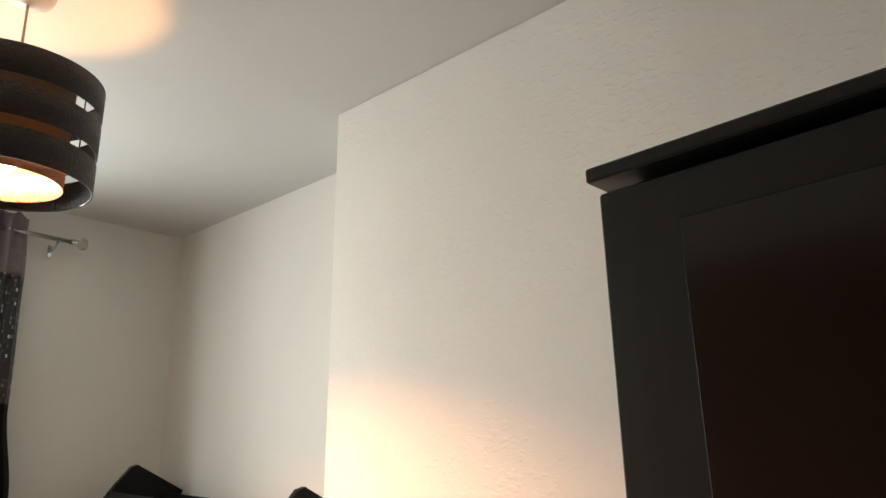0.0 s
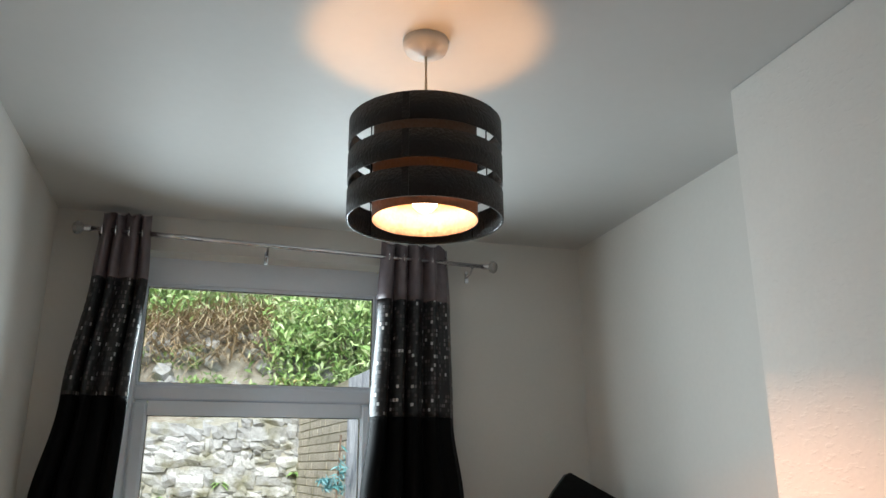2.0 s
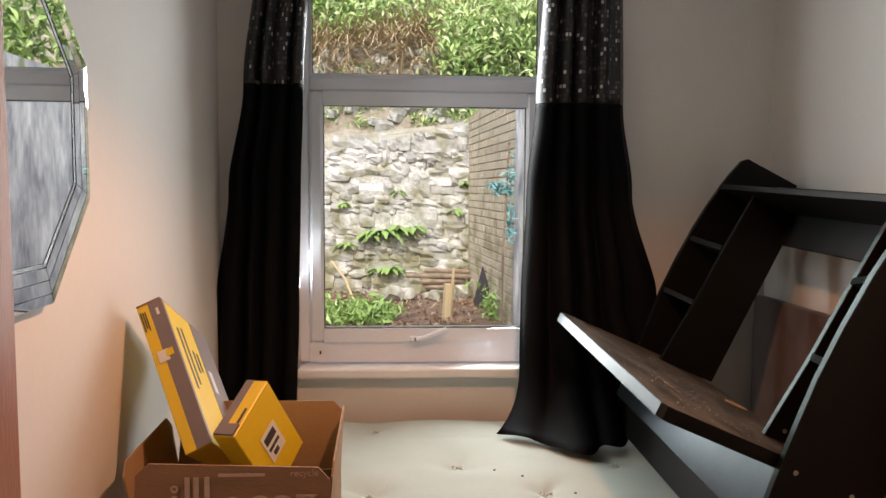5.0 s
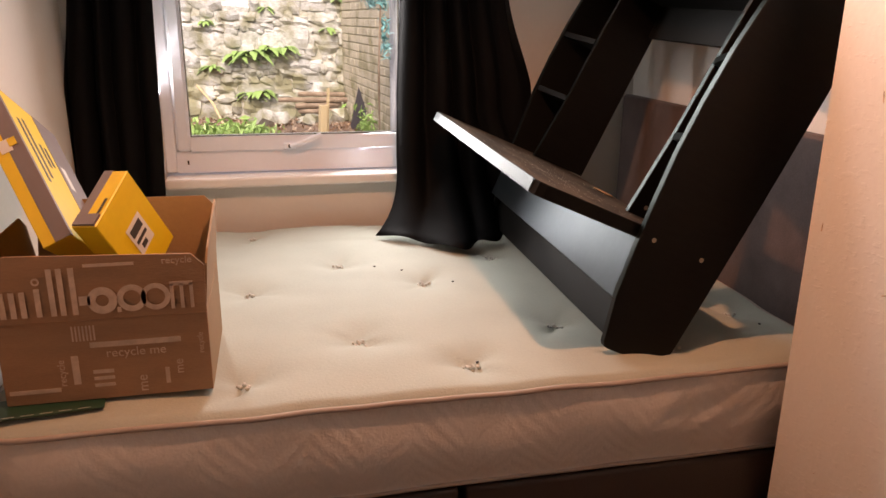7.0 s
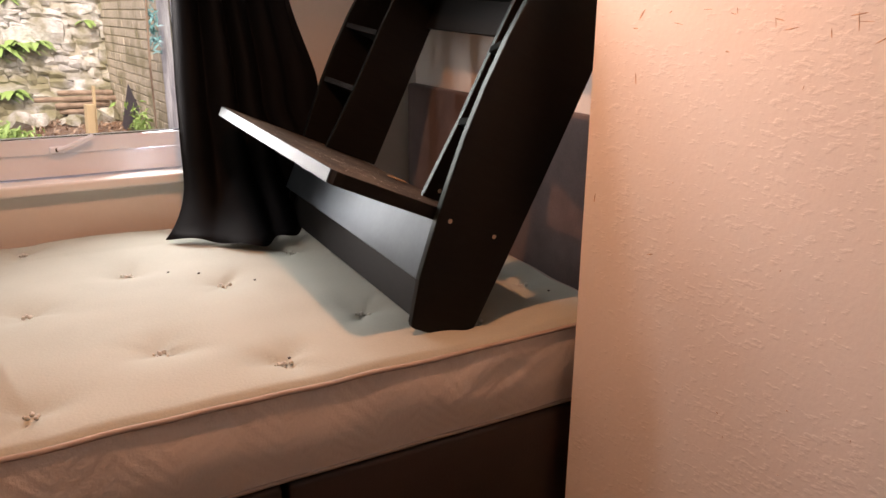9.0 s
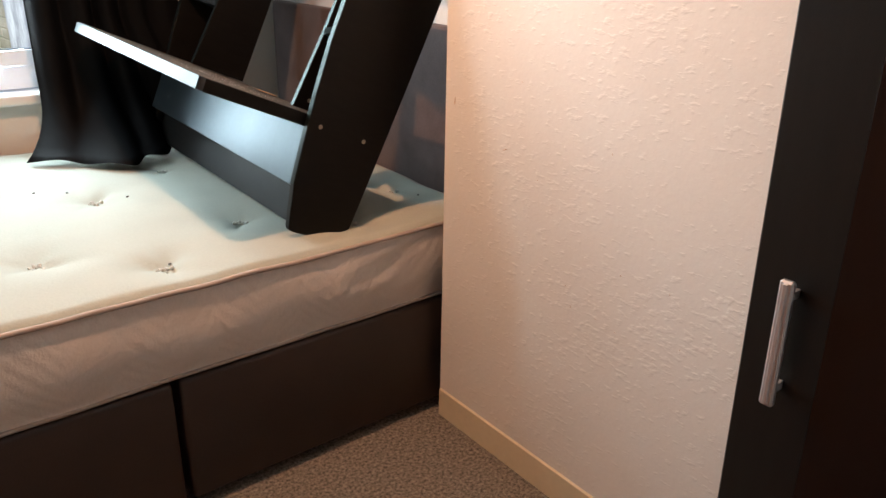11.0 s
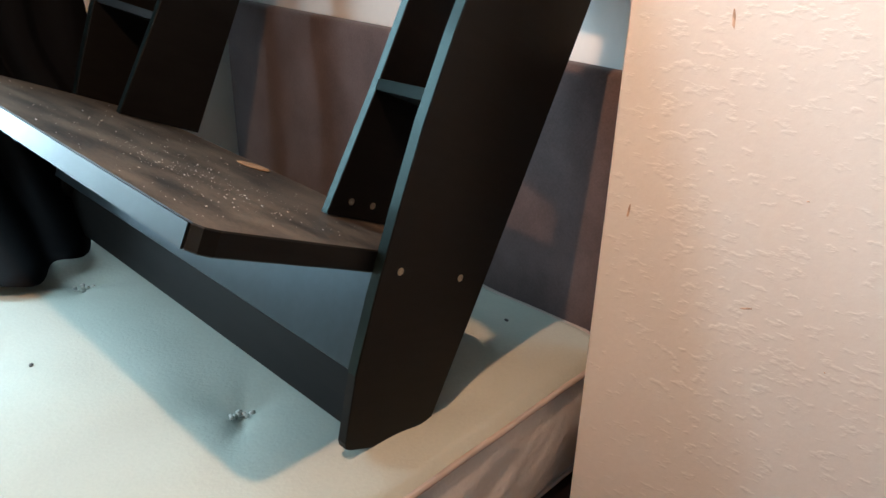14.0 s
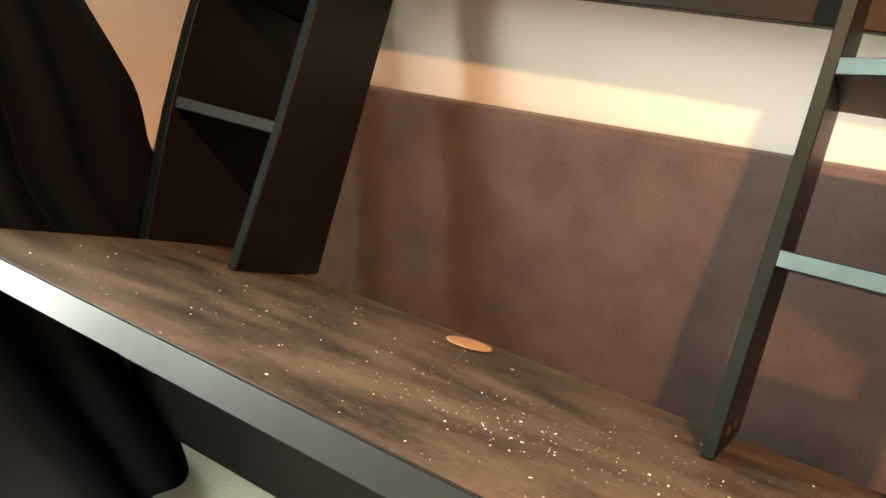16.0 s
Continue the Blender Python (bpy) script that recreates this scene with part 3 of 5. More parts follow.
part("front_edging", prism(EDGE, 2, 0.267, 0.297, 0.0), M_LIP, desk, "glossy black edging strip, paled to imitate the window's reflection")
part("modesty_panel", cuboid(0.000, 0.016, 0.018, DL - 0.018, 0.108, 0.266, 0.0015, 1), M_BGLOSS, desk, "glossy black panel under the desktop, paled to imitate the window's reflection")
part("plinth_rail", cuboid(0.05, 0.066, 0.018, DL - 0.018, 0.005, 0.11, 0.0015, 1), M_BLACK, desk)
CABLE = lathe([(0.030, 0.0), (0.033, 0.002), (0.030, 0.0035)], 24)
part("cable_hole_cover", CABLE, M_CARDIN, desk, "tan round cable hole cover").location = (0.118, 0.545, 0.2985)
for u, v in ((-0.014, 0), (0.126, 0)):
    s = part("screw", lathe([(0.0055, 0.0), (0.006, 0.0012), (0.003, 0.0026), (0.0015, 0.0014)], 12), M_BRASS, desk, "small zinc screw head")
    s.matrix_basis = pose(u, -0.0002, 0.278, 90)
for du in (0.055, 0.105):
    for v, r in ((0.1995, 90), (DL - 0.1815, -90)):
        s = part("screw", lathe([(0.0055, 0.0), (0.006, 0.0012), (0.003, 0.0026), (0.0015, 0.0014)], 12), M_BRASS, desk, "small zinc screw head")
        s.matrix_basis = pose(du, v, 0.327, r)
rng = random.Random(5)
cr = bmesh.new()
for i in range(420):
    v = rng.uniform(0.06, DL - 0.08)
    u = rng.uniform(-0.32, 0.10)
    if rng.random() < 0.5:
        v, u = rng.gauss(0.30, 0.12), rng.gauss(-0.14, 0.06)
    if not (0.05 < v < DL - 0.05 and -0.33 < u < 0.15):
        continue
    s = rng.choice((0.0004, 0.0005, 0.0006, 0.0007, 0.0009, 0.0014))
    bmesh.ops.create_cube(cr, size=s, matrix=pose(u, v, 0.2986 + s * 0.3, rng.uniform(0, 60), 0, rng.uniform(0, 180)) @ Matrix.Diagonal((rng.uniform(0.6, 2.2), 1, 0.6, 1)))
crumbs = link("crumbs", cr, M_LABEL)
crumbs.matrix_world = DESK
tagged(crumbs, "pale crumbs and dust scattered over the desktop", "crumbs", "", "stuff")

# ---- wardrobe ----
ward = thing("wardrobe", pose(0.26, -2.643, 1.54, -1.5) @ pose(0, 2.486, -1.55), "tall black wardrobe with framed glossy doors beside the chimney breast", "wardrobe")
part("body", cuboid(1.020, 1.66, -3.18, -2.490, 0.03, 1.832, 0.002, 1), M_WARDF, ward)
part("top_board", cuboid(0.991, 1.665, -3.19, -2.479, 1.852, 1.866, 0.002, 1), M_WARDF, ward)
part("top_rail", cuboid(1.05, 1.655, -3.17, -2.50, 1.832, 1.852), M_WARD, ward)
part("plinth", cuboid(1.05, 1.64, -3.17, -2.50, 0.0, 0.03), M_WARD, ward)


def ward_door(y0, y1):
    return part("door", cuboid(1.000, 1.018, y0, y1, 0.05, 1.842, 0.002, 1), M_WARDF, ward)


d1 = ward_door(-2.834, -2.486)
d2 = ward_door(-3.18, -2.838)
part("door_panel", cuboid(0.9965, 1.000, -2.772, -2.560, 0.12, 1.800, 0.001, 1), M_WARD, d1, "glossy black inset panel")
part("door_panel", cuboid(0.9965, 1.000, -3.12, -2.90, 0.12, 1.800, 0.001, 1), M_WARD, d2, "glossy black inset panel")


def bar_handle(y, parent):
    h = part("handle", cuboid(0.979, 0.986, y - 0.0065, y + 0.0065, 0.955, 1.078, 0.002, 1), M_ALU, parent, "brushed aluminium bar handle")
    part("handle_rib", cuboid(0.9775, 0.980, y - 0.0026, y + 0.0026, 0.957, 1.076, 0.001, 1), M_ALU, h)
    part("handle_post", cuboid(0.986, 1.000, y - 0.0035, y + 0.0035, 0.967, 0.975), M_ALU, h)
    part("handle_post", cuboid(0.986, 1.000, y - 0.0035, y + 0.0035, 1.058, 1.066), M_ALU, h)


bar_handle(-2.527, d1)
bar_handle(-3.14, d2)

# ---- door leaf, opened square into the room ----
door = thing("door_1", pose(0.42, -2.222, 0), "red-brown stained wooden door standing open into the room", "door", "", "structure")
part("leaf", cuboid(-0.040, 0.0, -0.80, 0.0, 0.012, 1.98, 0.003, 2), M_WOOD, door)
for z0, z1 in ((0.22, 0.86), (1.30, 1.86)):
    part("moulding", ring_frame(-0.66, -0.14, z0, z1, 0.022, 0.0, 0.006, 0.002), M_WOOD, door).matrix_basis = pose(0, 0, 0, 0, 0, 90) @ pose(0, 0, 0, 0, 0, 180) @ Matrix.Diagonal((-1, 1, 1, 1))
part("back_plate", cuboid(0.0, 0.005, -0.072, -0.030, 1.08, 1.24, 0.002, 1), M_BLACKMET, door)
knob = part("knob", lathe([(0.011, 0.0), (0.011, 0.022), (0.020, 0.028), (0.031, 0.038), (0.033, 0.050), (0.028, 0.062), (0.012, 0.067)], 24), M_BLACKMET, door, "round black door knob", True)
knob.matrix_basis = pose(0.004, -0.050, 1.160, 0, 90, 0)
for z in (0.25, 1.75):
    part("hinge", tube([(-0.01, -0.806, z), (-0.01, -0.806, z + 0.09)], 0.007), M_BRASS, door)

# ---- mirror ----
mirror = thing("mirror", WEST, "large octagonal wall mirror with a silver glass border", "mirror")
MY, MZ, MR = -1.636, 1.590, 0.329


def octagon(r, x):
    return [(x, MY + r * math.cos(radians(22.5 + 45 * k)), MZ + r * math.sin(radians(22.5 + 45 * k))) for k in range(8)]


def octa_band(r0, x0, r1, x1, name, material, parent):
    a, b = octagon(r0, x0), octagon(r1, x1)
    made = []
    for k in range(8):
        j = (k + 1) % 8
        bm = bmesh.new()
        quad = [Vector(a[k]), Vector(a[j]), Vector(b[j]), Vector(b[k])]
        c = sum(quad, Vector()) / 4
        quad = [c + (p - c) * 0.992 for p in quad]
        f = [bm.verts.new(p) for p in quad]
        g = [bm.verts.new(p - Vector((0.004, 0, 0))) for p in quad]
        bm.faces.new(f)
        bm.faces.new(g[::-1])
        for q in range(4):
            bm.faces.new((f[q], g[q], g[(q + 1) % 4], f[(q + 1) % 4]))
        bmesh.ops.recalc_face_normals(bm, faces=bm.faces)
        made.append(part(name, bm, material, parent))
    return made


backing = prism([(p[1], p[2]) for p in octagon(MR, 0)], 0, 0.003, 0.012)
part("backing", backing, M_ALU, mirror)
octa_band(MR, 0.0197, MR - 0.018, 0.0205, "outer_bevel", M_MIRROR, mirror)
octa_band(MR - 0.020, 0.0205, MR - 0.044, 0.0205, "frame_strip", M_MIRROR, mirror)
octa_band(MR - 0.046, 0.0205, MR - 0.068, 0.0197, "inner_bevel", M_MIRROR, mirror)
octa_band(MR - 0.070, 0.0185, MR - 0.077, 0.018, "inner_line", M_BLACKMET, mirror)
part("looking_glass", prism([(p[1], p[2]) for p in octagon(MR - 0.078, 0)], 0, 0.013, 0.017), M_MIRROR, mirror)

# ---- ceiling lamp ----
LX, LY = 1.068, -1.475
lamp = thing("ceiling_lamp", pose(LX, LY, 0), "drum pendant lamp with three black fabric bands, lit", "lamp")
part("ceiling_rose", lathe([(0.050, CEIL), (0.050, CEIL - 0.012), (0.044, CEIL - 0.026), (0.016, CEIL - 0.032), (0.008, CEIL - 0.038)], 32), M_PLASTIC, lamp, "white plastic ceiling rose", True)
part("cable", tube([(0, 0, CEIL - 0.035), (0.001, 0, 2.40), (0, 0, 2.275)], 0.0033, 8), M_CABLE, lamp)
part("lamp_holder", lathe([(0.013, 2.30), (0.020, 2.295), (0.020, 2.245), (0.015, 2.235), (0.015, 2.205)], 20), M_PLASTIC, lamp, "", True)


def hoop(r, z0, z1, t=0.0025):
    return lathe([(r, z0), (r, z1), (r - t, z1), (r - t, z0)], 64, True)


R0 = 0.161
BANDS = (2.100, 2.178, 2.256)
for z0 in BANDS:
    part("fabric_band", hoop(R0, z0, z0 + 0.059), M_SHADE, lamp, "", True)
part("liner", hoop(0.109, 2.103, 2.311, 0.0015), M_INNER, lamp, "brown gauze inner liner", True)
for z in (2.102, 2.158, 2.236, 2.314):
    part("wire_ring", tube([(R0 * 0.985 * math.cos(a * math.pi / 24), R0 * 0.985 * math.sin(a * math.pi / 24), z) for a in range(48)], 0.0015, 6, loop=True), M_BLACKMET, lamp)
for k in range(4):
    a = k * math.pi / 2 + 0.6
    c, s = math.cos(a), math.sin(a)
    part("wire_spoke", tube([(c * 0.016, s * 0.016, 2.240), (c * 0.109, s * 0.109, 2.240), (c * R0 * 0.985, s * R0 * 0.985, 2.236)], 0.0014, 6), M_BLACKMET, lamp)
    part("wire_stay", tube([(c * R0 * 0.985, s * R0 * 0.985, 2.10), (c * R0 * 0.985, s * R0 * 0.985, 2.315)], 0.0014, 6), M_BLACKMET, lamp)
for z0 in BANDS:
    sm = part("seam", cuboid(R0 - 0.001, R0 + 0.0012, -0.007, 0.007, z0 + 0.0005, z0 + 0.0585, 0.0004, 1), M_SHADE, lamp)
    sm.matrix_basis = pose(0, 0, 0, 0, 0, math.degrees(math.atan2(-1.39, -0.45)) - 10)
bl = part("bulb", lathe([(0.010, 2.206), (0.014, 2.198), (0.024, 2.178), (0.0295, 2.158), (0.026, 2.138), (0.015, 2.126), (0.004, 2.122)], 24), M_BULB, lamp, "glowing warm light bulb", True)
bl.visible_shadow = False

# ---- curtain rail and curtains ----
RY, RZ = -0.130, 2.410


def rod_z(x):
    """The rod hangs a little lower at one end."""
    return 2.427 - 0.025 * (x - 0.2)


rod = thing("curtain_rod", I, "thin chrome curtain rod with clear faceted end knobs", "curtain rod")
part("bar", tube([(0.205, RY, rod_z(0.205)), (0.76, RY, rod_z(0.76)), (1.655, RY, rod_z(1.655))], 0.0085, 12), M_CHROME, rod, "", True)
part("inner_bar", tube([(0.40, RY, rod_z(0.40)), (0.58, RY, rod_z(0.58))], 0.0097, 12), M_CHROME, rod, "", True)
for x, s in ((0.205, -1), (1.655, 1)):
    c = part("collar", lathe([(0.011, 0), (0.012, 0.004), (0.012, 0.022), (0.010, 0.026)], 16), M_CHROME, rod)
    c.matrix_basis = pose(x, RY, rod_z(x), 0, 90 * s, 0)
    k = part("end_knob", lathe([(0.009, 0.024), (0.022, 0.034), (0.026, 0.046), (0.018, 0.058), (0.006, 0.062)], 8), M_CRYSTAL, rod, "clear faceted end knob")
    k.matrix_basis = pose(x, RY, rod_z(x), 0, 90 * s, 0)
for x in (0.232, 0.813, 1.612):
    z = rod_z(x)
    part("bracket", tube([(x, NY, z - 0.03), (x, RY + 0.03, z - 0.028), (x, RY, z - 0.012)], 0.005, 8), M_CHROME, rod)
    part("bracket_plate", cuboid(x - 0.008, x + 0.008, NY - 0.004, NY, z - 0.055, z - 0.005, 0.001, 1), M_CHROME, rod)


def cloth_material(name, kind):
    m = mat(name, {"grey": (0.155, 0.125, 0.135), "black": (0.003, 0.003, 0.0035), "mosaic": (0.012, 0.012, 0.013)}[kind], 0.5 if kind != "black" else 0.7, spec=0.5 if kind != "black" else 0.09, var=0.15, scale=30, bump=0.15, bscale=400, sheen=0.0)
    if kind != "mosaic":
        return m
    nt = m.node_tree
    b = nt.nodes["Principled BSDF"]
    uv = nt.nodes.new("ShaderNodeUVMap")
    sc = nt.nodes.new("ShaderNodeVectorMath")
    sc.operation = "SCALE"
    sc.inputs["Scale"].default_value = 1 / 0.0165
    fl = nt.nodes.new("ShaderNodeVectorMath")
    fl.operation = "FLOOR"
    frac = nt.nodes.new("ShaderNodeVectorMath")
    frac.operation = "FRACTION"
    wn_ = nt.nodes.new("ShaderNodeTexWhiteNoise")
    wn_.noise_dimensions = "2D"
    nt.links.new(uv.outputs[0], sc.inputs[0])
    nt.links.new(sc.outputs[0], fl.inputs[0])
    nt.links.new(sc.outputs[0], frac.inputs[0])
    nt.links.new(fl.outputs[0], wn_.inputs["Vector"])
    ramp = nt.nodes.new("ShaderNodeValToRGB")
    ramp.color_ramp.interpolation = "CONSTANT"
    els = ramp.color_ramp.elements
    els[0].position, els[0].color = 0, (0.010, 0.010, 0.012, 1)
    els[1].position, els[1].color = 0.50, (0.035, 0.033, 0.035, 1)
    for p, c in ((0.70, (0.075, 0.062, 0.065)), (0.86, (0.16, 0.14, 0.145)), (0.90, (0.55, 0.53, 0.53)), (0.955, (0.02, 0.02, 0.022))):
        e = els.new(p)
        e.color = (*c, 1)
    nt.links.new(wn_.outputs["Value"], ramp.inputs["Fac"])
    sx = nt.nodes.new("ShaderNodeSeparateXYZ")
    nt.links.new(frac.outputs[0], sx.inputs[0])
    prod = None
    for ax in (0, 1):
        c1 = nt.nodes.new("ShaderNodeMath")
        c1.operation = "COMPARE"
        c1.inputs[1].default_value, c1.inputs[2].default_value = 0.5, 0.36
        nt.links.new(sx.outputs[ax], c1.inputs[0])
        if prod is None:
            prod = c1
        else:
            mu = nt.nodes.new("ShaderNodeMath")
            mu.operation = "MULTIPLY"
            nt.links.new(prod.outputs[0], mu.inputs[0])
            nt.links.new(c1.outputs[0], mu.inputs[1])
            prod = mu
    mx = nt.nodes.new("ShaderNodeMix")
    mx.data_type = "RGBA"
    nt.links.new(prod.outputs[0], mx.inputs[0])
    mx.inputs[6].default_value = (0.010, 0.010, 0.011, 1)
    nt.links.new(ramp.outputs[0], mx.inputs[7])
    nt.links.new(mx.outputs[2], b.inputs["Base Color"])
    return m


M_CGREY = cloth_material("grey_satin_band", "grey")
M_CMOS = cloth_material("black_mosaic_band", "mosaic")
M_CBLACK = cloth_material("black_satin_cloth", "black")


def interp(table, z):
    if z >= table[0][0]:
        return table[0][1:]
    for a, b in zip(table, table[1:]):
        if b[0] <= z <= a[0]:
            f = (a[0] - z) / (a[0] - b[0])
            f = f * f * (3 - 2 * f)
            return [p + (q - p) * f for p, q in zip(a[1:], b[1:])]
    return table[-1][1:]


def curtain(name, table, folds, phase, label, cuts, flip=False, train=None):
    """table rows: height, left x, right x, depth of folds, y. Bands of grey, mosaic and black cloth."""
    cur = thing(name, I, label, "curtain", "curtains at the window")
    bands = (("grey_band", M_CGREY, table[0][0], cuts[0]), ("mosaic_band", M_CMOS, cuts[0], cuts[1]), ("black_cloth", M_CBLACK, cuts[1], table[-1][0]))
    width = 0.70
    ns = 150

    def at(s, z):
        x0, x1, amp, y = interp(table, z)
        g = noise.noise(Vector((s * 4.0, phase, z * 0.25)))
        ph = 2 * math.pi * folds * (s + 0.035 * g) + phase + 0.25 * math.sin(z * 1.7 + s * 9)
        wob = 0.6 + 0.4 * noise.noise(Vector((s * folds * 1.3, phase + 5, z * 0.5)))
        # one flat pleat lies along the outer edge of the header
        flat = 1.0
        if flip and s > 0.72:
            flat = max(0.15, 1 - (s - 0.72) / 0.06)
        yy = y + amp * wob * flat * math.sin(ph) + 0.010 * noise.noise(Vector((s * 5, z * 2.2, phase)))
        outer = max(0, (s - 0.90) / 0.10) if flip else max(0, (0.10 - s) / 0.10)
        yy += (NY - 0.006 - yy) * outer * min(1, max(0, (z - 1.15) / 0.3))
        xx = x0 + (x1 - x0) * s + 0.25 * amp * flat * math.cos(ph) * 0.6
        return Vector((xx, yy, z))
    for nm, material, za, zb in bands:
        nz = max(4, int((za - zb) / 0.022))
        bm = bmesh.new()
        uvl = bm.loops.layers.uv.new("UVMap")
        grid = []
        for j in range(nz + 1):
            z = za + (zb - za) * j / nz
            rowv = []
            for i in range(ns + 1):
                s = i / ns
                p = at(s, z)
                if nm == "grey_band":
                    p.z += 0.010 * math.sin(2 * math.pi * folds * s + phase) * (1 - j / nz)
                if train and nm == "black_cloth":
                    p = train(s, z, p)
                rowv.append(bm.verts.new(p))
            grid.append(rowv)
        for j in range(nz):
            for i in range(ns):
                f = bm.faces.new((grid[j][i], grid[j + 1][i], grid[j + 1][i + 1], grid[j][i + 1]))
                for lp, (a, c) in zip(f.loops, ((i, j), (i, j + 1), (i + 1, j + 1), (i + 1, j))):
                    lp[uvl].uv = (width * a / ns, za + (zb - za) * c / nz)
        ob = part(nm, bm, material, cur, {"grey_band": "plain grey satin header", "mosaic_band": "black cloth with woven silver squares", "black_cloth": "plain black satin"}[nm], True)
        sol = ob.modifiers.new("thickness", "SOLIDIFY")
        sol.thickness = 0.0022
    for k in range(int(folds)):
        s = (k + 0.5) / folds
        x0, x1, amp, y = interp(table, RZ)
        e = part("eyelet", tube([(0, 0.020 * math.cos(a * math.pi / 10), 0.020 * math.sin(a * math.pi / 10)) for a in range(20)], 0.0035, 6, loop=True), M_CHROME, cur)
        xe = x0 + (x1 - x0) * s
        e.location = (xe, RY, rod_z(xe))
    return cur


curtain("curtain", [(2.490, 0.226, 0.396, 0.036, -0.128), (2.28, 0.208, 0.404, 0.036, -0.128), (1.85, 0.160, 0.382, 0.036, -0.130), (1.476, 0.100, 0.370, 0.036, -0.132),
                    (1.08, 0.070, 0.362, 0.034, -0.135), (0.626, 0.060, 0.350, 0.036, -0.14)], 4.0, 0.4, "black eyelet curtain with grey header and mosaic band, drawn aside", (2.255, 1.850))


def trail(s, z, p):
    """The hem of the longer curtain spreads out over the mattress, with its front corner pulled into the room."""
    if z < 0.90:
        f = (0.90 - z) / 0.27
        reach = math.exp(-((s - 0.32) / (0.20 if s < 0.32 else 0.42)) ** 2)
        p.y -= 0.27 * f * f * reach + 0.08 * f * f * (1 - s) ** 2
        p.x -= 0.10 * f ** 3 * (1 - s) ** 2
        p.z = max(0.632 + 0.016 * math.sin(s * 17) ** 2 * f, p.z)
    return p


curtain("curtain", [(2.458, 1.245, 1.527, 0.036, -0.128), (2.236, 1.233, 1.539, 0.036, -0.128), (1.796, 1.213, 1.550, 0.040, -0.132), (1.482, 1.184, 1.592, 0.042, -0.136),
                    (1.078, 1.165, 1.660, 0.045, -0.165), (0.90, 1.160, 1.72, 0.045, -0.18), (0.63, 1.165, 1.78, 0.035, -0.18)], 5.0, 1.1, "black curtain with grey header and mosaic band, hem on the mattress", (2.236, 1.796), True, trail)

# ---- cardboard box with flat-pack cartons ----
BX0, BX1, BY0, BY1, BZ0 = 0.188, 0.582, -1.332, -1.010, 0.624
box = thing("cardboard_box", I, "open brown cardboard box with pale print, on the mattress", "box")


def board(x0, x1, y0, y1, z0, z1, name, mtl=M_CARD, parent=box, label=""):
    return part(name, cuboid(x0, x1, y0, y1, z0, z1, 0.001, 1), mtl, parent, label)


T_ = 0.005
BZ1 = 0.797
board(BX0, BX1, BY0, BY0 + T_, BZ0, BZ1, "front_wall")
board(BX0, BX1, BY1 - T_, BY1, BZ0, BZ1, "back_wall", M_CARDIN)
board(BX0, BX0 + T_, BY0 + T_, BY1 - T_, BZ0, BZ1, "side_wall")
board(BX1 - T_, BX1, BY0 + T_, BY1 - T_, BZ0, BZ1, "side_wall", M_CARDIN)
board(BX0 + T_, BX1 - T_, BY0 + T_, BY1 - T_, BZ0, BZ0 + T_, "bottom", M_CARDIN)


def flap(corners, name, mtl):
    """A raised flap, given by its lower and upper edge, with the thickness of card."""
    a, b, c, d = [Vector(p) for p in corners]
    n = (b - a).cross(d - a).normalized() * T_ * 0.8
    bm = bmesh.new()
    cut = 0.025
    up = (d - a).normalized() * cut
    alg = (b - a).normalized() * cut
    quad = [a, b, c - up, c - alg, d + alg, d - up]
    f = [bm.verts.new(p) for p in quad]
    g = [bm.verts.new(p + n) for p in quad]
    bm.faces.new(f[::-1])
    bm.faces.new(g)
    k = len(quad)
    for q in range(k):
        bm.faces.new((f[q], f[(q + 1) % k], g[(q + 1) % k], g[q]))
    bmesh.ops.recalc_face_normals(bm, faces=bm.faces)
    return part(name, bm, mtl, box)


flap([(BX0 + 0.004, BY0, BZ1 + 0.002), (BX1, BY0, BZ1 + 0.002), (BX1 + 0.004, BY0 - 0.004, 0.924), (BX0 + 0.012, BY0 - 0.004, 0.936)], "front_flap", M_CARD)
flap([(BX0, BY1 - T_, BZ1 + 0.002), (BX1, BY1 - T_, BZ1 + 0.002), (BX1 + 0.006, BY1 + 0.02, 0.962), (BX0 + 0.01, BY1 + 0.02, 0.965)], "back_flap", M_CARDIN)
flap([(BX1 - T_, BY0 + 0.004, BZ1 + 0.002), (BX1 - T_, BY1 - 0.004, BZ1 + 0.002), (BX1 + 0.006, BY1, 0.962), (BX1 + 0.006, BY0 + 0.002, 0.925)], "side_flap", M_CARDIN)
flap([(BX0, BY0 + 0.004, BZ1 + 0.002), (BX0, BY1 - 0.004, BZ1 + 0.002), (BX0 - 0.022, BY1, 0.935), (BX0 - 0.022, BY0 + 0.002, 0.930)], "side_flap", M_CARDIN)


def text_mesh(body, size, material, parent, m, name="print", label=""):
    cu = bpy.data.curves.new(name, "FONT")
    cu.body, cu.size, cu.align_x = body, size, "CENTER"
    cu.extrude = 0.0002
    ob0 = new("tmp_text", cu)
    me = bpy.data.meshes.new_from_object(ob0.evaluated_get(bpy.context.evaluated_depsgraph_get()))
    bpy.data.objects.remove(ob0)
    me.materials.clear()
    me.materials.append(material)
    ob = new(name, me)
    ob.parent = parent
    ob.matrix_basis = m
    if label:
        ob["label"] = label
    return ob


def ink(x0, x1, z0, z1, y=None, name="print"):
    y = BY0 - 0.0045 if y is None else y
    (x0, z0), (x1, z1) = on_box(x0, z0), on_box(x1, z1)
    return part(name, cuboid(x0, x1, y, y + 0.0006, z0, z1), M_CARDINK, box)


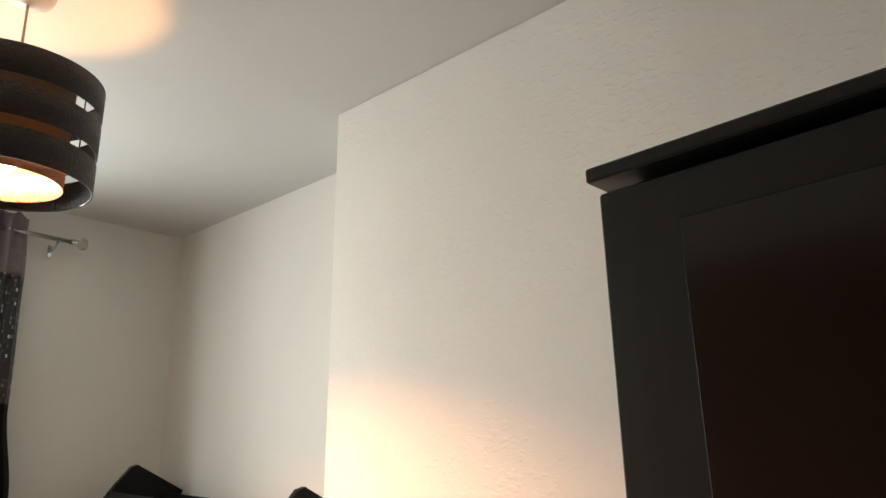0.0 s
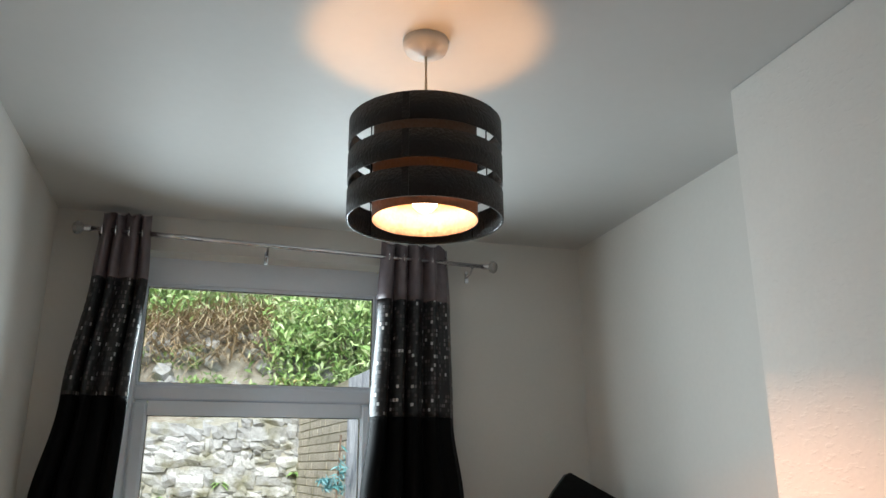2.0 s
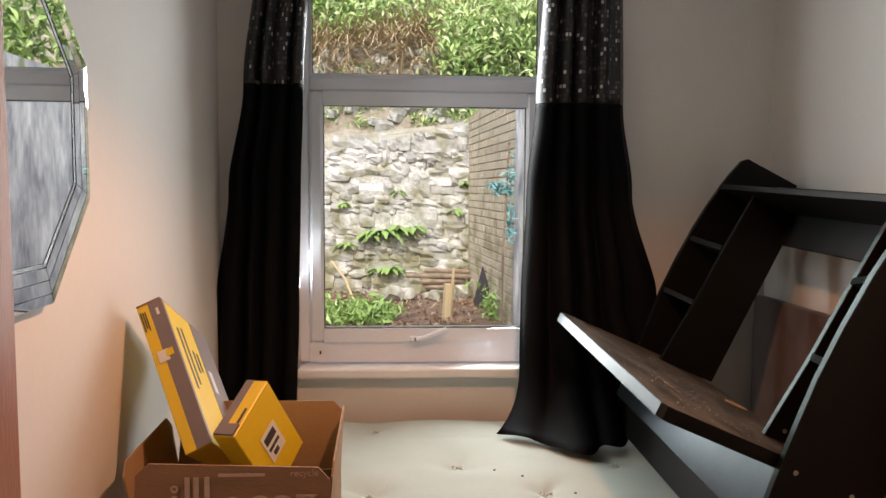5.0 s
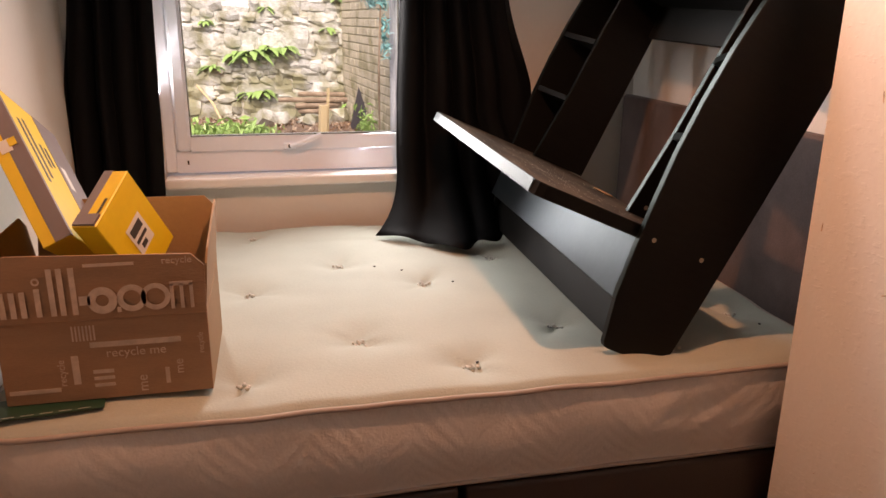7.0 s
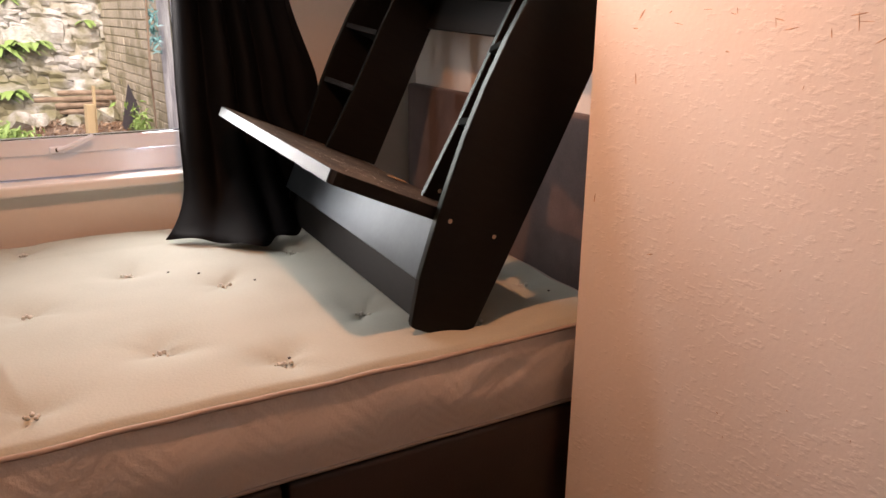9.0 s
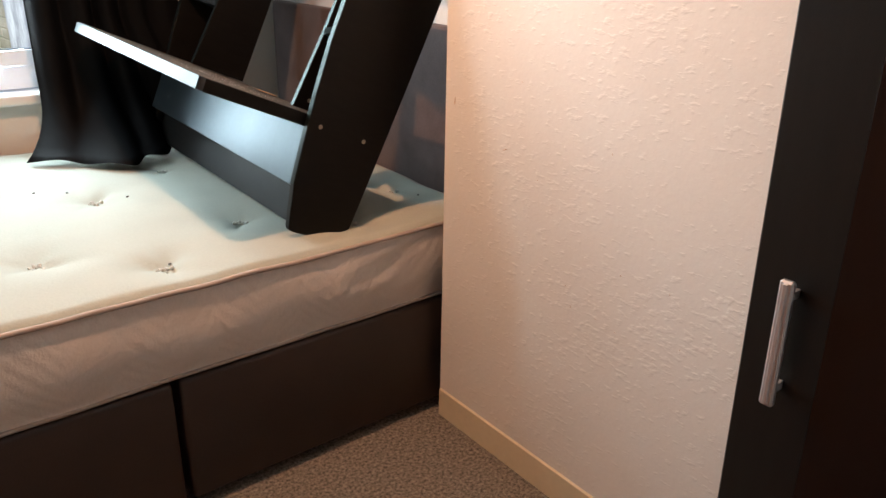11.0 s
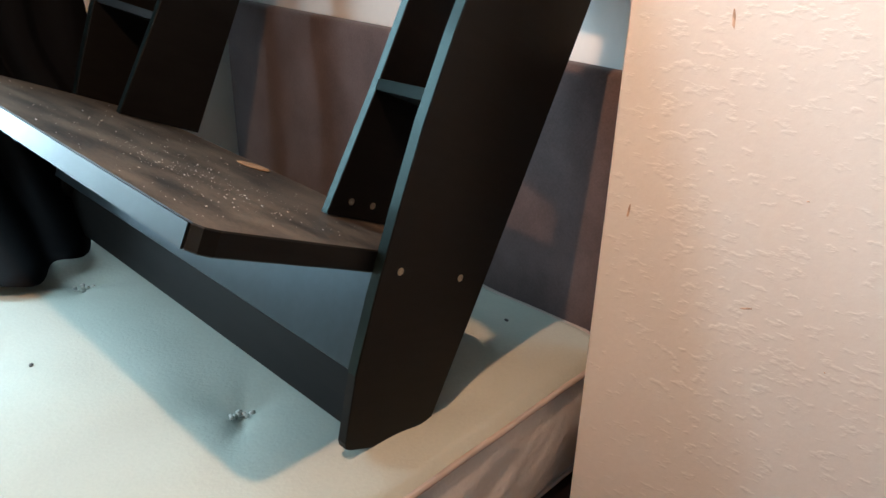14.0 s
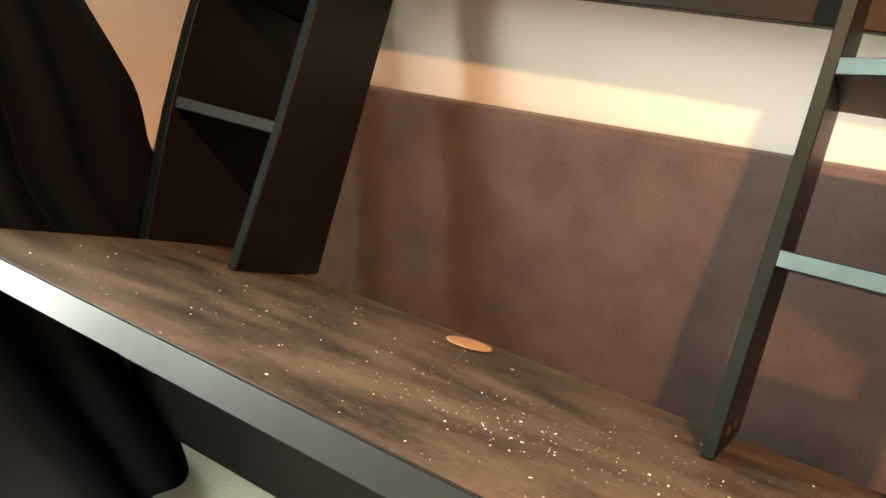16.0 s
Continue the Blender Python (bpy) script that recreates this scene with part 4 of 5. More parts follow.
def on_box(x, z):
    """A place in the printed design, laid onto the front of the box: the mark on the flap, the rest on the wall."""
    x = BX0 + (x - 0.100) * 1.026
    if z > 0.915:
        return x, 0.902 + (z - 0.915) * 0.8
    if z > 0.85:
        return x, 0.812 + (z - 0.868) * 1.55
    return x, BZ0 + (z - 0.624) * 0.883


FYF = BY0 - 0.0090
# the maker's mark, as plain bars and rings
for x0, x1, z0, z1 in ((0.118, 0.128, 0.868, 0.902), (0.136, 0.146, 0.868, 0.902), (0.154, 0.164, 0.868, 0.902), (0.180, 0.190, 0.868, 0.905), (0.205, 0.215, 0.868, 0.922),
                       (0.222, 0.232, 0.868, 0.922), (0.243, 0.253, 0.868, 0.922), (0.256, 0.276, 0.880, 0.892)):
    ink(x0, x1, z0, z1, FYF)


def on_text(x, y, z):
    x, z = on_box(x, z)
    return x, y, z


def ring_mark(x, z, r0, r1, arc=1.0):
    r0, r1 = r0 * 1.35, r1 * 1.5
    bm = lathe([(r0, 0), (r1, 0), (r1, 0.0006), (r0, 0.0006)], 28, True)
    o = part("print", bm, M_CARDINK, box)
    x, z = on_box(x, z)
    o.matrix_basis = pose(x, FYF + 0.0006, z, 90)


ring_mark(0.297, 0.885, 0.009, 0.0185)
ring_mark(0.350, 0.886, 0.012, 0.0185)
ring_mark(0.393, 0.886, 0.013, 0.0185)
ring_mark(0.185, 0.914, 0.003, 0.005)
ink(0.322, 0.329, 0.868, 0.875, FYF)
for x in (0.420, 0.438, 0.456):
    ink(x, x + 0.0065, 0.868, 0.902, FYF)
ink(0.420, 0.4625, 0.899, 0.9045, FYF)
text_mesh("recycle", 0.020, M_CARDINK, box, pose(*on_text(0.437, FYF, 0.921), 90))
ink(0.27, 0.36, 0.922, 0.930, FYF)
FYB = BY0 - 0.0006
text_mesh("recycle me", 0.026, M_CARDINK, box, pose(*on_text(0.345, FYB, 0.727), 90))
text_mesh("recycle", 0.020, M_CARDINK, box, pose(*on_text(0.212, FYB, 0.695), 90, -90))
text_mesh("me", 0.026, M_CARDINK, box, pose(*on_text(0.430, FYB, 0.690), 90, -90))
text_mesh("recycle", 0.016, M_CARDINK, box, pose(*on_text(0.472, FYB, 0.745), 90, -90))
text_mesh("me", 0.030, M_CARDINK, box, pose(*on_text(0.36, FYB, 0.655), 90, -90))
for x0, x1, z0, z1 in ((0.262, 0.43, 0.752, 0.765), (0.225, 0.238, 0.665, 0.735), (0.262, 0.300, 0.688, 0.697), (0.262, 0.300, 0.672, 0.680), (0.262, 0.300, 0.655, 0.663), (0.395, 0.403, 0.65, 0.69), (0.108, 0.20, 0.650, 0.660)):
    ink(x0, x1, z0, z1, BY0 - 0.0008)
for k in range(7):
    ink(0.232 + 0.0065 * k, 0.235 + 0.0065 * k, 0.770, 0.806, BY0 - 0.0008)


# square carton resting cornerwise: its narrow side faces the room
tall = thing("flat_pack_carton", pose(0.306, -1.270, 0.957) @ pose(0, 0, 0, 0, 0, 7.4) @ pose(0, 0, 0, 0, -25) @ pose(0, 0, 0, -33), "yellow and grey flat-pack carton resting cornerwise in the cardboard box", "carton", "flat-pack cartons")
part("body", cuboid(-0.034, 0.024, 0.0, 0.29, -0.015, 0.352, 0.002, 1), M_YELLOW, tall)
part("grey_band", cuboid(-0.008, 0.0246, -0.0008, 0.012, -0.014, 0.3526, 0.0005, 1), M_GREYC, tall, "grey printed band")
part("grey_band", cuboid(0.0238, 0.0248, 0.17, 0.2906, -0.014, 0.352), M_GREYC, tall, "grey printed band")
part("end_flap", cuboid(-0.034, 0.022, 0.0, 0.30, 0.3535, 0.3565), M_CARD, tall, "brown card end flap")
part("paper_label", cuboid(-0.022, 0.002, -0.0020, -0.0010, 0.20, 0.228, 0.0003, 1), M_LABEL, tall, "white paper label")
part("hang_tag", cuboid(-0.002, 0.014, -0.0030, -0.0020, 0.208, 0.226, 0.0003, 1), M_YELLOW, tall)
for k in range(3):
    part("print", cuboid(-0.030 + 0.005 * k, -0.0275 + 0.005 * k, -0.0012, -0.0006, 0.285 + 0.008 * (k % 2), 0.335), M_INK, tall)
part("print", cuboid(0.006, 0.012, -0.0016, -0.0009, 0.315, 0.332), M_LABEL, tall)
for k, (y0, z0, z1) in enumerate(((0.045, 0.13, 0.29), (0.075, 0.15, 0.30), (0.110, 0.19, 0.25), (0.135, 0.2, 0.25))):
    part("print", cuboid(0.0240, 0.0246, y0, y0 + 0.012, z0, z1), M_INK, tall)
part("print", cuboid(0.0246, 0.0252, 0.19, 0.215, 0.16, 0.22), M_LABEL, tall)
low = thing("flat_pack_carton", pose(0.436, -1.190, 1.065) @ pose(0, 0, 0, 0, 0, 64.4) @ pose(0, 0, 0, -5) @ pose(0, 0, 0, 0, 56), "yellow flat-pack carton with one corner up in the cardboard box", "carton", "flat-pack cartons")
part("body", cuboid(0.0, 0.21, 0.0, 0.055, -0.155, 0.0, 0.002, 1), M_YELLOW, low)
part("grey_band", cuboid(-0.0006, 0.20, 0.034, 0.0556, -0.15, 0.0006, 0.0004, 1), M_GREYC, low, "grey printed band")
part("end_flap", cuboid(-0.006, -0.001, 0.002, 0.05, -0.153, -0.125), M_GREYC, low)
part("paper_label", cuboid(0.075, 0.150, -0.0014, -0.0004, -0.105, -0.045, 0.0003, 1), M_LABEL, low, "white paper label")
for x0, x1, z0, z1 in ((0.085, 0.105, -0.098, -0.055), (0.115, 0.123, -0.098, -0.055), (0.13, 0.142, -0.09, -0.07)):
    part("print", cuboid(x0, x1, -0.0022, -0.0013, z0, z1), M_INK, low)
part("print", cuboid(-0.0012, -0.0005, 0.008, 0.014, -0.12, -0.08), M_INK, low)

sheet = thing("leaflet", pose(0.272, -1.352, 0.6215, 0, 0, 6), "dark green printed leaflet under the cardboard box", "leaflet")
part("page", cuboid(-0.10, 0.10, -0.025, 0.06, 0, 0.0012), M_GREEN, sheet)
for k in range(5):
    part("print", cuboid(-0.085 + 0.034 * k, -0.062 + 0.034 * k, -0.018, -0.0165, 0.0012, 0.0016), M_LABEL, sheet)
rng = random.Random(11)
for lx, ly in ((1.021, -0.567), (1.232, -0.756), (1.172, -1.264), (1.10, -0.62), (1.949, -1.219)):
    c = bmesh.new()
    bmesh.ops.create_icosphere(c, subdivisions=1, radius=0.0042, matrix=pose(0, 0, 0.001, 0, 0, 40 * lx) @ Matrix.Diagonal((1.4, 1, 0.5, 1)))
    o = link("crumb", c, M_INK)
    o.location = (lx, ly, mattress_top(lx, ly) + 0.001)
    tagged(o, "dark crumb of dirt on the mattress", "crumb", "crumbs on the mattress")

# ---- the yard outside ----
# The yard's walls stand out of square with the house: everything in it is laid out on axes of its own.
YARD = pose(0.035, -0.20, 0.10, 0, 0, 4.37)
indoors = set(bpy.data.objects)


def mossy(m, low=0.52, high=0.74):
    """Moss and earth stains that thicken towards the foot of the wall."""
    nt = m.node_tree
    b = nt.nodes["Principled BSDF"]
    src = b.inputs["Base Color"].links[0].from_socket
    geo = nt.nodes.new("ShaderNodeNewGeometry")
    sep = nt.nodes.new("ShaderNodeSeparateXYZ")
    n1 = nt.nodes.new("ShaderNodeTexNoise")
    n1.inputs["Scale"].default_value, n1.inputs["Detail"].default_value = 4.5, 6
    mr = nt.nodes.new("ShaderNodeMapRange")
    mr.inputs["From Min"].default_value, mr.inputs["From Max"].default_value = 0.5, 1.9
    mr.inputs["To Min"].default_value, mr.inputs["To Max"].default_value = 0.20, 0.0
    add = nt.nodes.new("ShaderNodeMath")
    fac = nt.nodes.new("ShaderNodeMapRange")
    fac.inputs["From Min"].default_value, fac.inputs["From Max"].default_value = low, high
    fac.inputs["To Max"].default_value = 0.85
    mix = nt.nodes.new("ShaderNodeMix")
    mix.data_type = "RGBA"
    mix.inputs[7].default_value = (0.20, 0.185, 0.085, 1)
    nt.links.new(geo.outputs["Position"], sep.inputs[0])
    nt.links.new(geo.outputs["Position"], n1.inputs["Vector"])
    nt.links.new(sep.outputs["Z"], mr.inputs["Value"])
    nt.links.new(mr.outputs[0], add.inputs[0])
    nt.links.new(n1.outputs["Fac"], add.inputs[1])
    nt.links.new(add.outputs[0], fac.inputs["Value"])
    nt.links.new(fac.outputs[0], mix.inputs[0])
    nt.links.new(src, mix.inputs[6])
    nt.links.new(mix.outputs[2], b.inputs["Base Color"])


M_SOIL = mat("leaf_littered_soil", (0.10, 0.062, 0.042), 0.95, scale=5, bump=1.0, bscale=30, color2=(0.27, 0.185, 0.13))
M_STONE = random_tint(mat("limestone", (0.34, 0.33, 0.30), 0.9, scale=9, bump=0.8, bscale=26, color2=(0.70, 0.69, 0.65)), 0.30)
mossy(M_STONE)
M_MORTAR = mat("mossy_rubble_core", (0.32, 0.30, 0.22), 0.95, scale=4, bump=1.0, bscale=30, color2=(0.58, 0.55, 0.46))
M_BRICK = random_tint(mat("weathered_brick", (0.46, 0.39, 0.28), 0.9, scale=7, bump=0.5, bscale=40, color2=(0.62, 0.56, 0.44)), 0.10)
mossy(M_BRICK, 0.58, 0.82)
M_RENDER = mat("peeling_white_render", (0.30, 0.31, 0.34), 0.85, scale=6.0, bump=0.8, bscale=26, color2=(0.93, 0.93, 0.92), detail=9.0, stretch=(1, 1, 0.4))
M_MOSSY = mat("mossy_mortar", (0.36, 0.32, 0.20), 0.95, scale=3, bump=0.6, bscale=30, color2=(0.50, 0.45, 0.33))
M_LEAF = island_tint(mat("leaves", (0.10, 0.2, 0.04), 0.5), [(0.14, 0.26, 0.06), (0.25, 0.40, 0.11), (0.36, 0.51, 0.16), (0.48, 0.60, 0.25), (0.58, 0.66, 0.36)])
M_FERN = island_tint(mat("fern_leaves", (0.10, 0.2, 0.04), 0.5), [(0.15, 0.27, 0.06), (0.24, 0.39, 0.11), (0.34, 0.48, 0.16)])
M_STRAW = island_tint(mat("dry_grass", (0.4, 0.3, 0.15), 0.8), [(0.36, 0.25, 0.13), (0.54, 0.42, 0.24), (0.44, 0.32, 0.20), (0.60, 0.52, 0.32)])
M_TEAL = island_tint(mat("blue_green_needles", (0.1, 0.3, 0.3), 0.5), [(0.10, 0.30, 0.29), (0.20, 0.46, 0.46), (0.36, 0.60, 0.62)])
M_SLATE = mat("dark_slate", (0.045, 0.038, 0.045), 0.6, var=0.2, scale=8, bump=0.2)
M_PINE = mat("sawn_pine", (0.55, 0.42, 0.24), 0.7, var=0.08, scale=6, bump=0.2, stretch=(8, 8, 1))
M_BARK = mat("log_bark", (0.15, 0.10, 0.065), 0.9, scale=9, bump=0.8, bscale=40, color2=(0.36, 0.27, 0.19))
M_LITTER = island_tint(mat("fallen_leaves", (0.2, 0.1, 0.05), 0.9), [(0.09, 0.045, 0.025), (0.20, 0.11, 0.06), (0.32, 0.21, 0.13), (0.42, 0.34, 0.26)])

M_EARTH = mat("pale_earth_and_scree", (0.16, 0.125, 0.08), 0.95, scale=3, bump=1.0, bscale=18, color2=(0.46, 0.42, 0.34))

GZ = 0.25
WY = 5.6


def ground_z(x, y):
    z = GZ + 0.04 * noise.noise(Vector((x * 1.3, y * 1.3, 0.4)))
    if y < 1.6:
        z -= 0.45 * min(1, (1.6 - y) / 0.8)
    return z


def sheet_mesh(x0, x1, y0, y1, nx, ny, fn):
    bm = bmesh.new()
    g = [[bm.verts.new((x0 + (x1 - x0) * i / nx, y0 + (y1 - y0) * j / ny, fn(x0 + (x1 - x0) * i / nx, y0 + (y1 - y0) * j / ny))) for i in range(nx + 1)] for j in range(ny + 1)]
    for j in range(ny):
        for i in range(nx):
            bm.faces.new((g[j][i], g[j][i + 1], g[j + 1][i + 1], g[j + 1][i]))
    return bm


structure("ground", sheet_mesh(-9, 9, 0.35, 6.2, 90, 40, ground_z), M_SOIL, "bare brown soil of the yard strewn with litter", "ground", True)


def bank_z(x, y):
    top = 2.0 + 0.12 * (x - 1.0)
    d = y - WY
    rise = 1.9 * min(max(d - 0.10, 0), 0.50) + 0.75 * max(d - 0.60, 0)
    return top - 0.02 + 0.05 * noise.noise(Vector((x * 2, y * 2, 3))) + rise + 0.10 * noise.noise(Vector((x * 1.4, y * 1.4, 8)))


structure("bank", sheet_mesh(-6, 8, WY + 0.05, WY + 14, 90, 130, bank_z), M_EARTH, "steep overgrown earth bank above the retaining wall", "ground", True)
far_ground = cuboid(-400, 400, 40, 500, -1.0, 8.0)
structure("ground_beyond", far_ground, M_LEAF, "distant green hillside beyond the bank", "ground")

# retaining wall of rubble stone
wall = thing("retaining_wall", I, "rubble limestone retaining wall, pale and mossy", "stone wall", "", "structure")
bm = cuboid(-9, 2.6, WY - 0.066, WY + 0.5, 0.0, 1.0)
bmesh.ops.subdivide_edges(bm, edges=bm.edges, cuts=1)
for v in bm.verts:
    if v.co.z > 0.9:
        v.co.z = 1.97 + 0.12 * (v.co.x - 1.0)
part("core", bm, M_MORTAR, wall)


def stone_mesh(seed):
    r = random.Random(seed)
    bm = bmesh.new()
    bmesh.ops.create_cube(bm, size=1)
    bmesh.ops.subdivide_edges(bm, edges=bm.edges, cuts=1, use_grid_fill=True)
    for v in bm.verts:
        d = v.co.normalized()
        v.co = v.co * 0.55 + d * 0.31
        v.co += Vector((r.uniform(-1, 1), r.uniform(-1, 1), r.uniform(-1, 1))) * 0.085
    me = bpy.data.meshes.new("stone")
    bm.to_mesh(me)
    bm.free()
    me.materials.append(M_STONE)
    return me


STONES = [stone_mesh(k) for k in range(14)]
rng = random.Random(3)
z = GZ - 0.03
count = 0
rest = []
while z < 2.3:
    h = rng.uniform(0.055, 0.13)
    x = -1.4 + rng.uniform(0, 0.2)
    while x < 2.35:
        w = h * rng.uniform(0.7, 2.2)
        big = rng.random() < 0.12
        zc = z + h / 2 + rng.uniform(-0.035, 0.035)
        if zc + h / 2 < 2.02 + 0.12 * (x - 1.0):
            m = pose(x + w / 2, WY + rng.uniform(0.0, 0.030), zc, rng.uniform(-7, 7), rng.uniform(-12, 12), rng.uniform(-7, 7)) @ Matrix.Diagonal((w * rng.uniform(0.95, 1.2) * (1.35 if big else 1), 0.20, h * rng.uniform(0.85, 1.35) * (1.5 if big else 1), 1))
            if 0.0 < x < 2.0 and count < 300:
                o = new("stone", rng.choice(STONES))
                o.parent = wall
                o.matrix_basis = m
                count += 1
            else:
                rest.append(m)
        x += w
    z += h * 0.94
bm = bmesh.new()
for m in rest:
    n0 = len(bm.verts)
    bm.from_mesh(rng.choice(STONES))
    bm.verts.ensure_lookup_table()
    bmesh.ops.transform(bm, matrix=m, verts=bm.verts[n0:])
o = part("stones_beyond", bm, M_STONE, wall)
tagged(o, "", "", "", "stuff")

# side wall: brick towards the bank, peeling render towards the house
side = thing("side_wall_yard", I, "weathered garden wall, brick with peeling white render", "wall", "", "structure")
SX = 1.86
part("core", cuboid(SX + 0.015, SX + 0.26, 0.3, WY + 0.1, 0.0, 2.2), M_MOSSY, side)
part("render_coat", cuboid(SX + 0.004, SX + 0.0149, 0.3, 3.25, 0.0, 2.2), M_RENDER, side, "peeling white render")
bmb = cuboid(-0.5, 0.5, -0.5, 0.5, -0.5, 0.5)
bme = bpy.data.meshes.new("brick")
bmesh.ops.bevel(bmb, geom=bmb.edges[:], offset=0.05, segments=1, affect="EDGES")
bmb.to_mesh(bme)
bmb.free()
bme.materials.append(M_BRICK)
rng = random.Random(8)
count = 0
for r in range(37):
    z = 0.18 + 0.075 * r
    if z > 2.18:
        break
    y = WY - 0.02 - (0.1125 if r % 2 else 0)
    while y > 3.3 and count < 300:
        if z > 0.25:
            o = new("brick", bme)
            o.parent = side
            o.matrix_basis = pose(SX + 0.022 + rng.uniform(-0.002, 0.002), y - 0.1075, z, rng.uniform(-1, 1), 0, rng.uniform(-1, 1)) @ Matrix.Diagonal((0.03, 0.213, 0.063, 1))
            count += 1
        y -= 0.225


def leaf_cloud(name, spots, size, count, material, seed, label, kind="stuff", long=1.8, droop=0.3, category="plants", parent=None):
    """Many small bent leaves. spots: centre and spread of each clump."""
    r = random.Random(seed)
    verts, faces = [], []
    for _ in range(count):
        (cx, cy, cz), (sx, sy, sz) = r.choice(spots)
        c = Vector((cx + r.gauss(0, sx), cy + r.gauss(0, sy), cz + r.gauss(0, sz)))
        s = size * r.uniform(0.5, 1.5)
        rot = Euler((r.uniform(-1.2, 1.2), r.uniform(-1.2, 1.2), r.uniform(0, 6.28))).to_matrix()
        n = len(verts)
        for p in ((-0.5 * long, 0, 0), (0, -0.32, droop * 0.3), (0.5 * long, 0, -droop), (0, 0.32, droop * 0.3)):
            verts.append(c + rot @ (Vector(p) * s))
        faces += [(n, n + 1, n + 2), (n, n + 2, n + 3)]
    me = bpy.data.meshes.new(name)
    me.from_pydata([tuple(v) for v in verts], [], faces)
    me.materials.append(material)
    o = new(name, me)
    if parent:
        o.parent = parent
        return o
    return tagged(o, label, category, "", kind)


rng = random.Random(21)
spots = []
for k in range(150):
    x = rng.uniform(-2.2, 4.2)
    y = WY + rng.uniform(0.80, 4.0)
    spots.append(((x, y, bank_z(x, y) + rng.uniform(0.05, 0.3)), (0.26, 0.16, 0.13)))
leaf_cloud("bank_foliage", spots, 0.055, 26000, M_LEAF, 4, "dense bright green weeds and ivy over the bank")
spots = []
for k in range(40):
    x = rng.uniform(1.75, 2.9)
    y = WY + rng.uniform(-0.1, 0.8)
    spots.append(((x, y, 2.35 + rng.uniform(-0.25, 1.1)), (0.16, 0.16, 0.13)))
leaf_cloud("overhanging_shrub", spots, 0.05, 7000, M_LEAF, 6, "pale green leafy shrub hanging over the wall corner", category="shrub", kind="stuff")
spots = []
for k in range(26):
    x, y = rng.uniform(-1.8, 2.0), WY + rng.uniform(0.08, 0.5)
    spots.append(((x, y, bank_z(x, y) + 0.05), (0.10, 0.05, 0.05)))
leaf_cloud("wall_top_weeds", spots, 0.04, 1800, M_LEAF, 9, "green weeds along the top of the retaining wall")
ivy = random.Random(31)
spots = [((ivy.uniform(1.98, 2.7), ivy.uniform(0.6, 3.4), ivy.uniform(2.1, 3.2)), (0.10, 0.16, 0.16)) for k in range(60)]
leaf_cloud("side_wall_ivy", spots, 0.06, 5000, M_LEAF, 33, "bright green ivy and weeds above the side wall", category="plants")


def blades(name, seed, n, x0, x1, y0, y1, length, material, label, zf):
    r = random.Random(seed)
    verts, faces = [], []
    for _ in range(n):
        x, y = r.uniform(x0, x1), r.uniform(y0, y1)
        base_ = Vector((x, y, zf(x, y)))
        d = Vector((r.uniform(-1, 1), r.uniform(-1.2, 0.2), r.uniform(-0.2, 0.7))).normalized()
        side_ = d.cross(Vector((0, 0, 1))).normalized() * 0.006
        ln = length * r.uniform(0.5, 1.4)
        n0 = len(verts)
        mid = base_ + d * ln * 0.5
        tip = base_ + d * ln + Vector((0, 0, -0.35 * ln))
        verts += [base_ - side_, base_ + side_, mid + side_, mid - side_, tip]
        faces += [(n0, n0 + 1, n0 + 2, n0 + 3), (n0 + 3, n0 + 2, n0 + 4)]
    me = bpy.data.meshes.new(name)
    me.from_pydata([tuple(v) for v in verts], [], faces)
    me.materials.append(material)
    return tagged(new(name, me), label, "grass", "", "stuff")


blades("dry_grass", 12, 3600, -1.6, 2.4, WY + 0.36, WY + 1.05, 0.42, M_STRAW, "dead straw-coloured grass hanging over the bank", lambda x, y: bank_z(x, y) + 0.12)
blades("green_grass", 13, 2500, -1.8, 3.0, WY + 0.8, WY + 3.2, 0.36, M_LEAF, "long green grass on the bank", lambda x, y: bank_z(x, y) + 0.1)

# rubble along the top of the wall
bm = bmesh.new()
rng = random.Random(31)
for k in range(120):
    x = rng.uniform(-1.2, 2.6)
    n0 = len(bm.verts)
    bm.from_mesh(rng.choice(STONES))
    bm.verts.ensure_lookup_table()
    s = rng.uniform(0.05, 0.17)
    y = WY + rng.uniform(0.12, 0.6)
    bmesh.ops.transform(bm, matrix=pose(x, y, bank_z(x, y) + s * 0.2, rng.uniform(0, 40), rng.uniform(0, 40), rng.uniform(0, 90)) @ Matrix.Diagonal((s * 1.3, s, s * 0.8, 1)), verts=bm.verts[n0:])
tagged(link("rubble", bm, M_STONE), "pale broken stones on the ledge above the wall", "rubble", "", "stuff")
sl = structure("wall_coping", prism([(-1.6, 1.655), (-1.6, 1.70), (2.2, 2.165), (2.2, 2.12)], 1, WY - 0.05, WY + 0.2), M_MORTAR, "sloping earth-covered coping of the retaining wall", "coping")


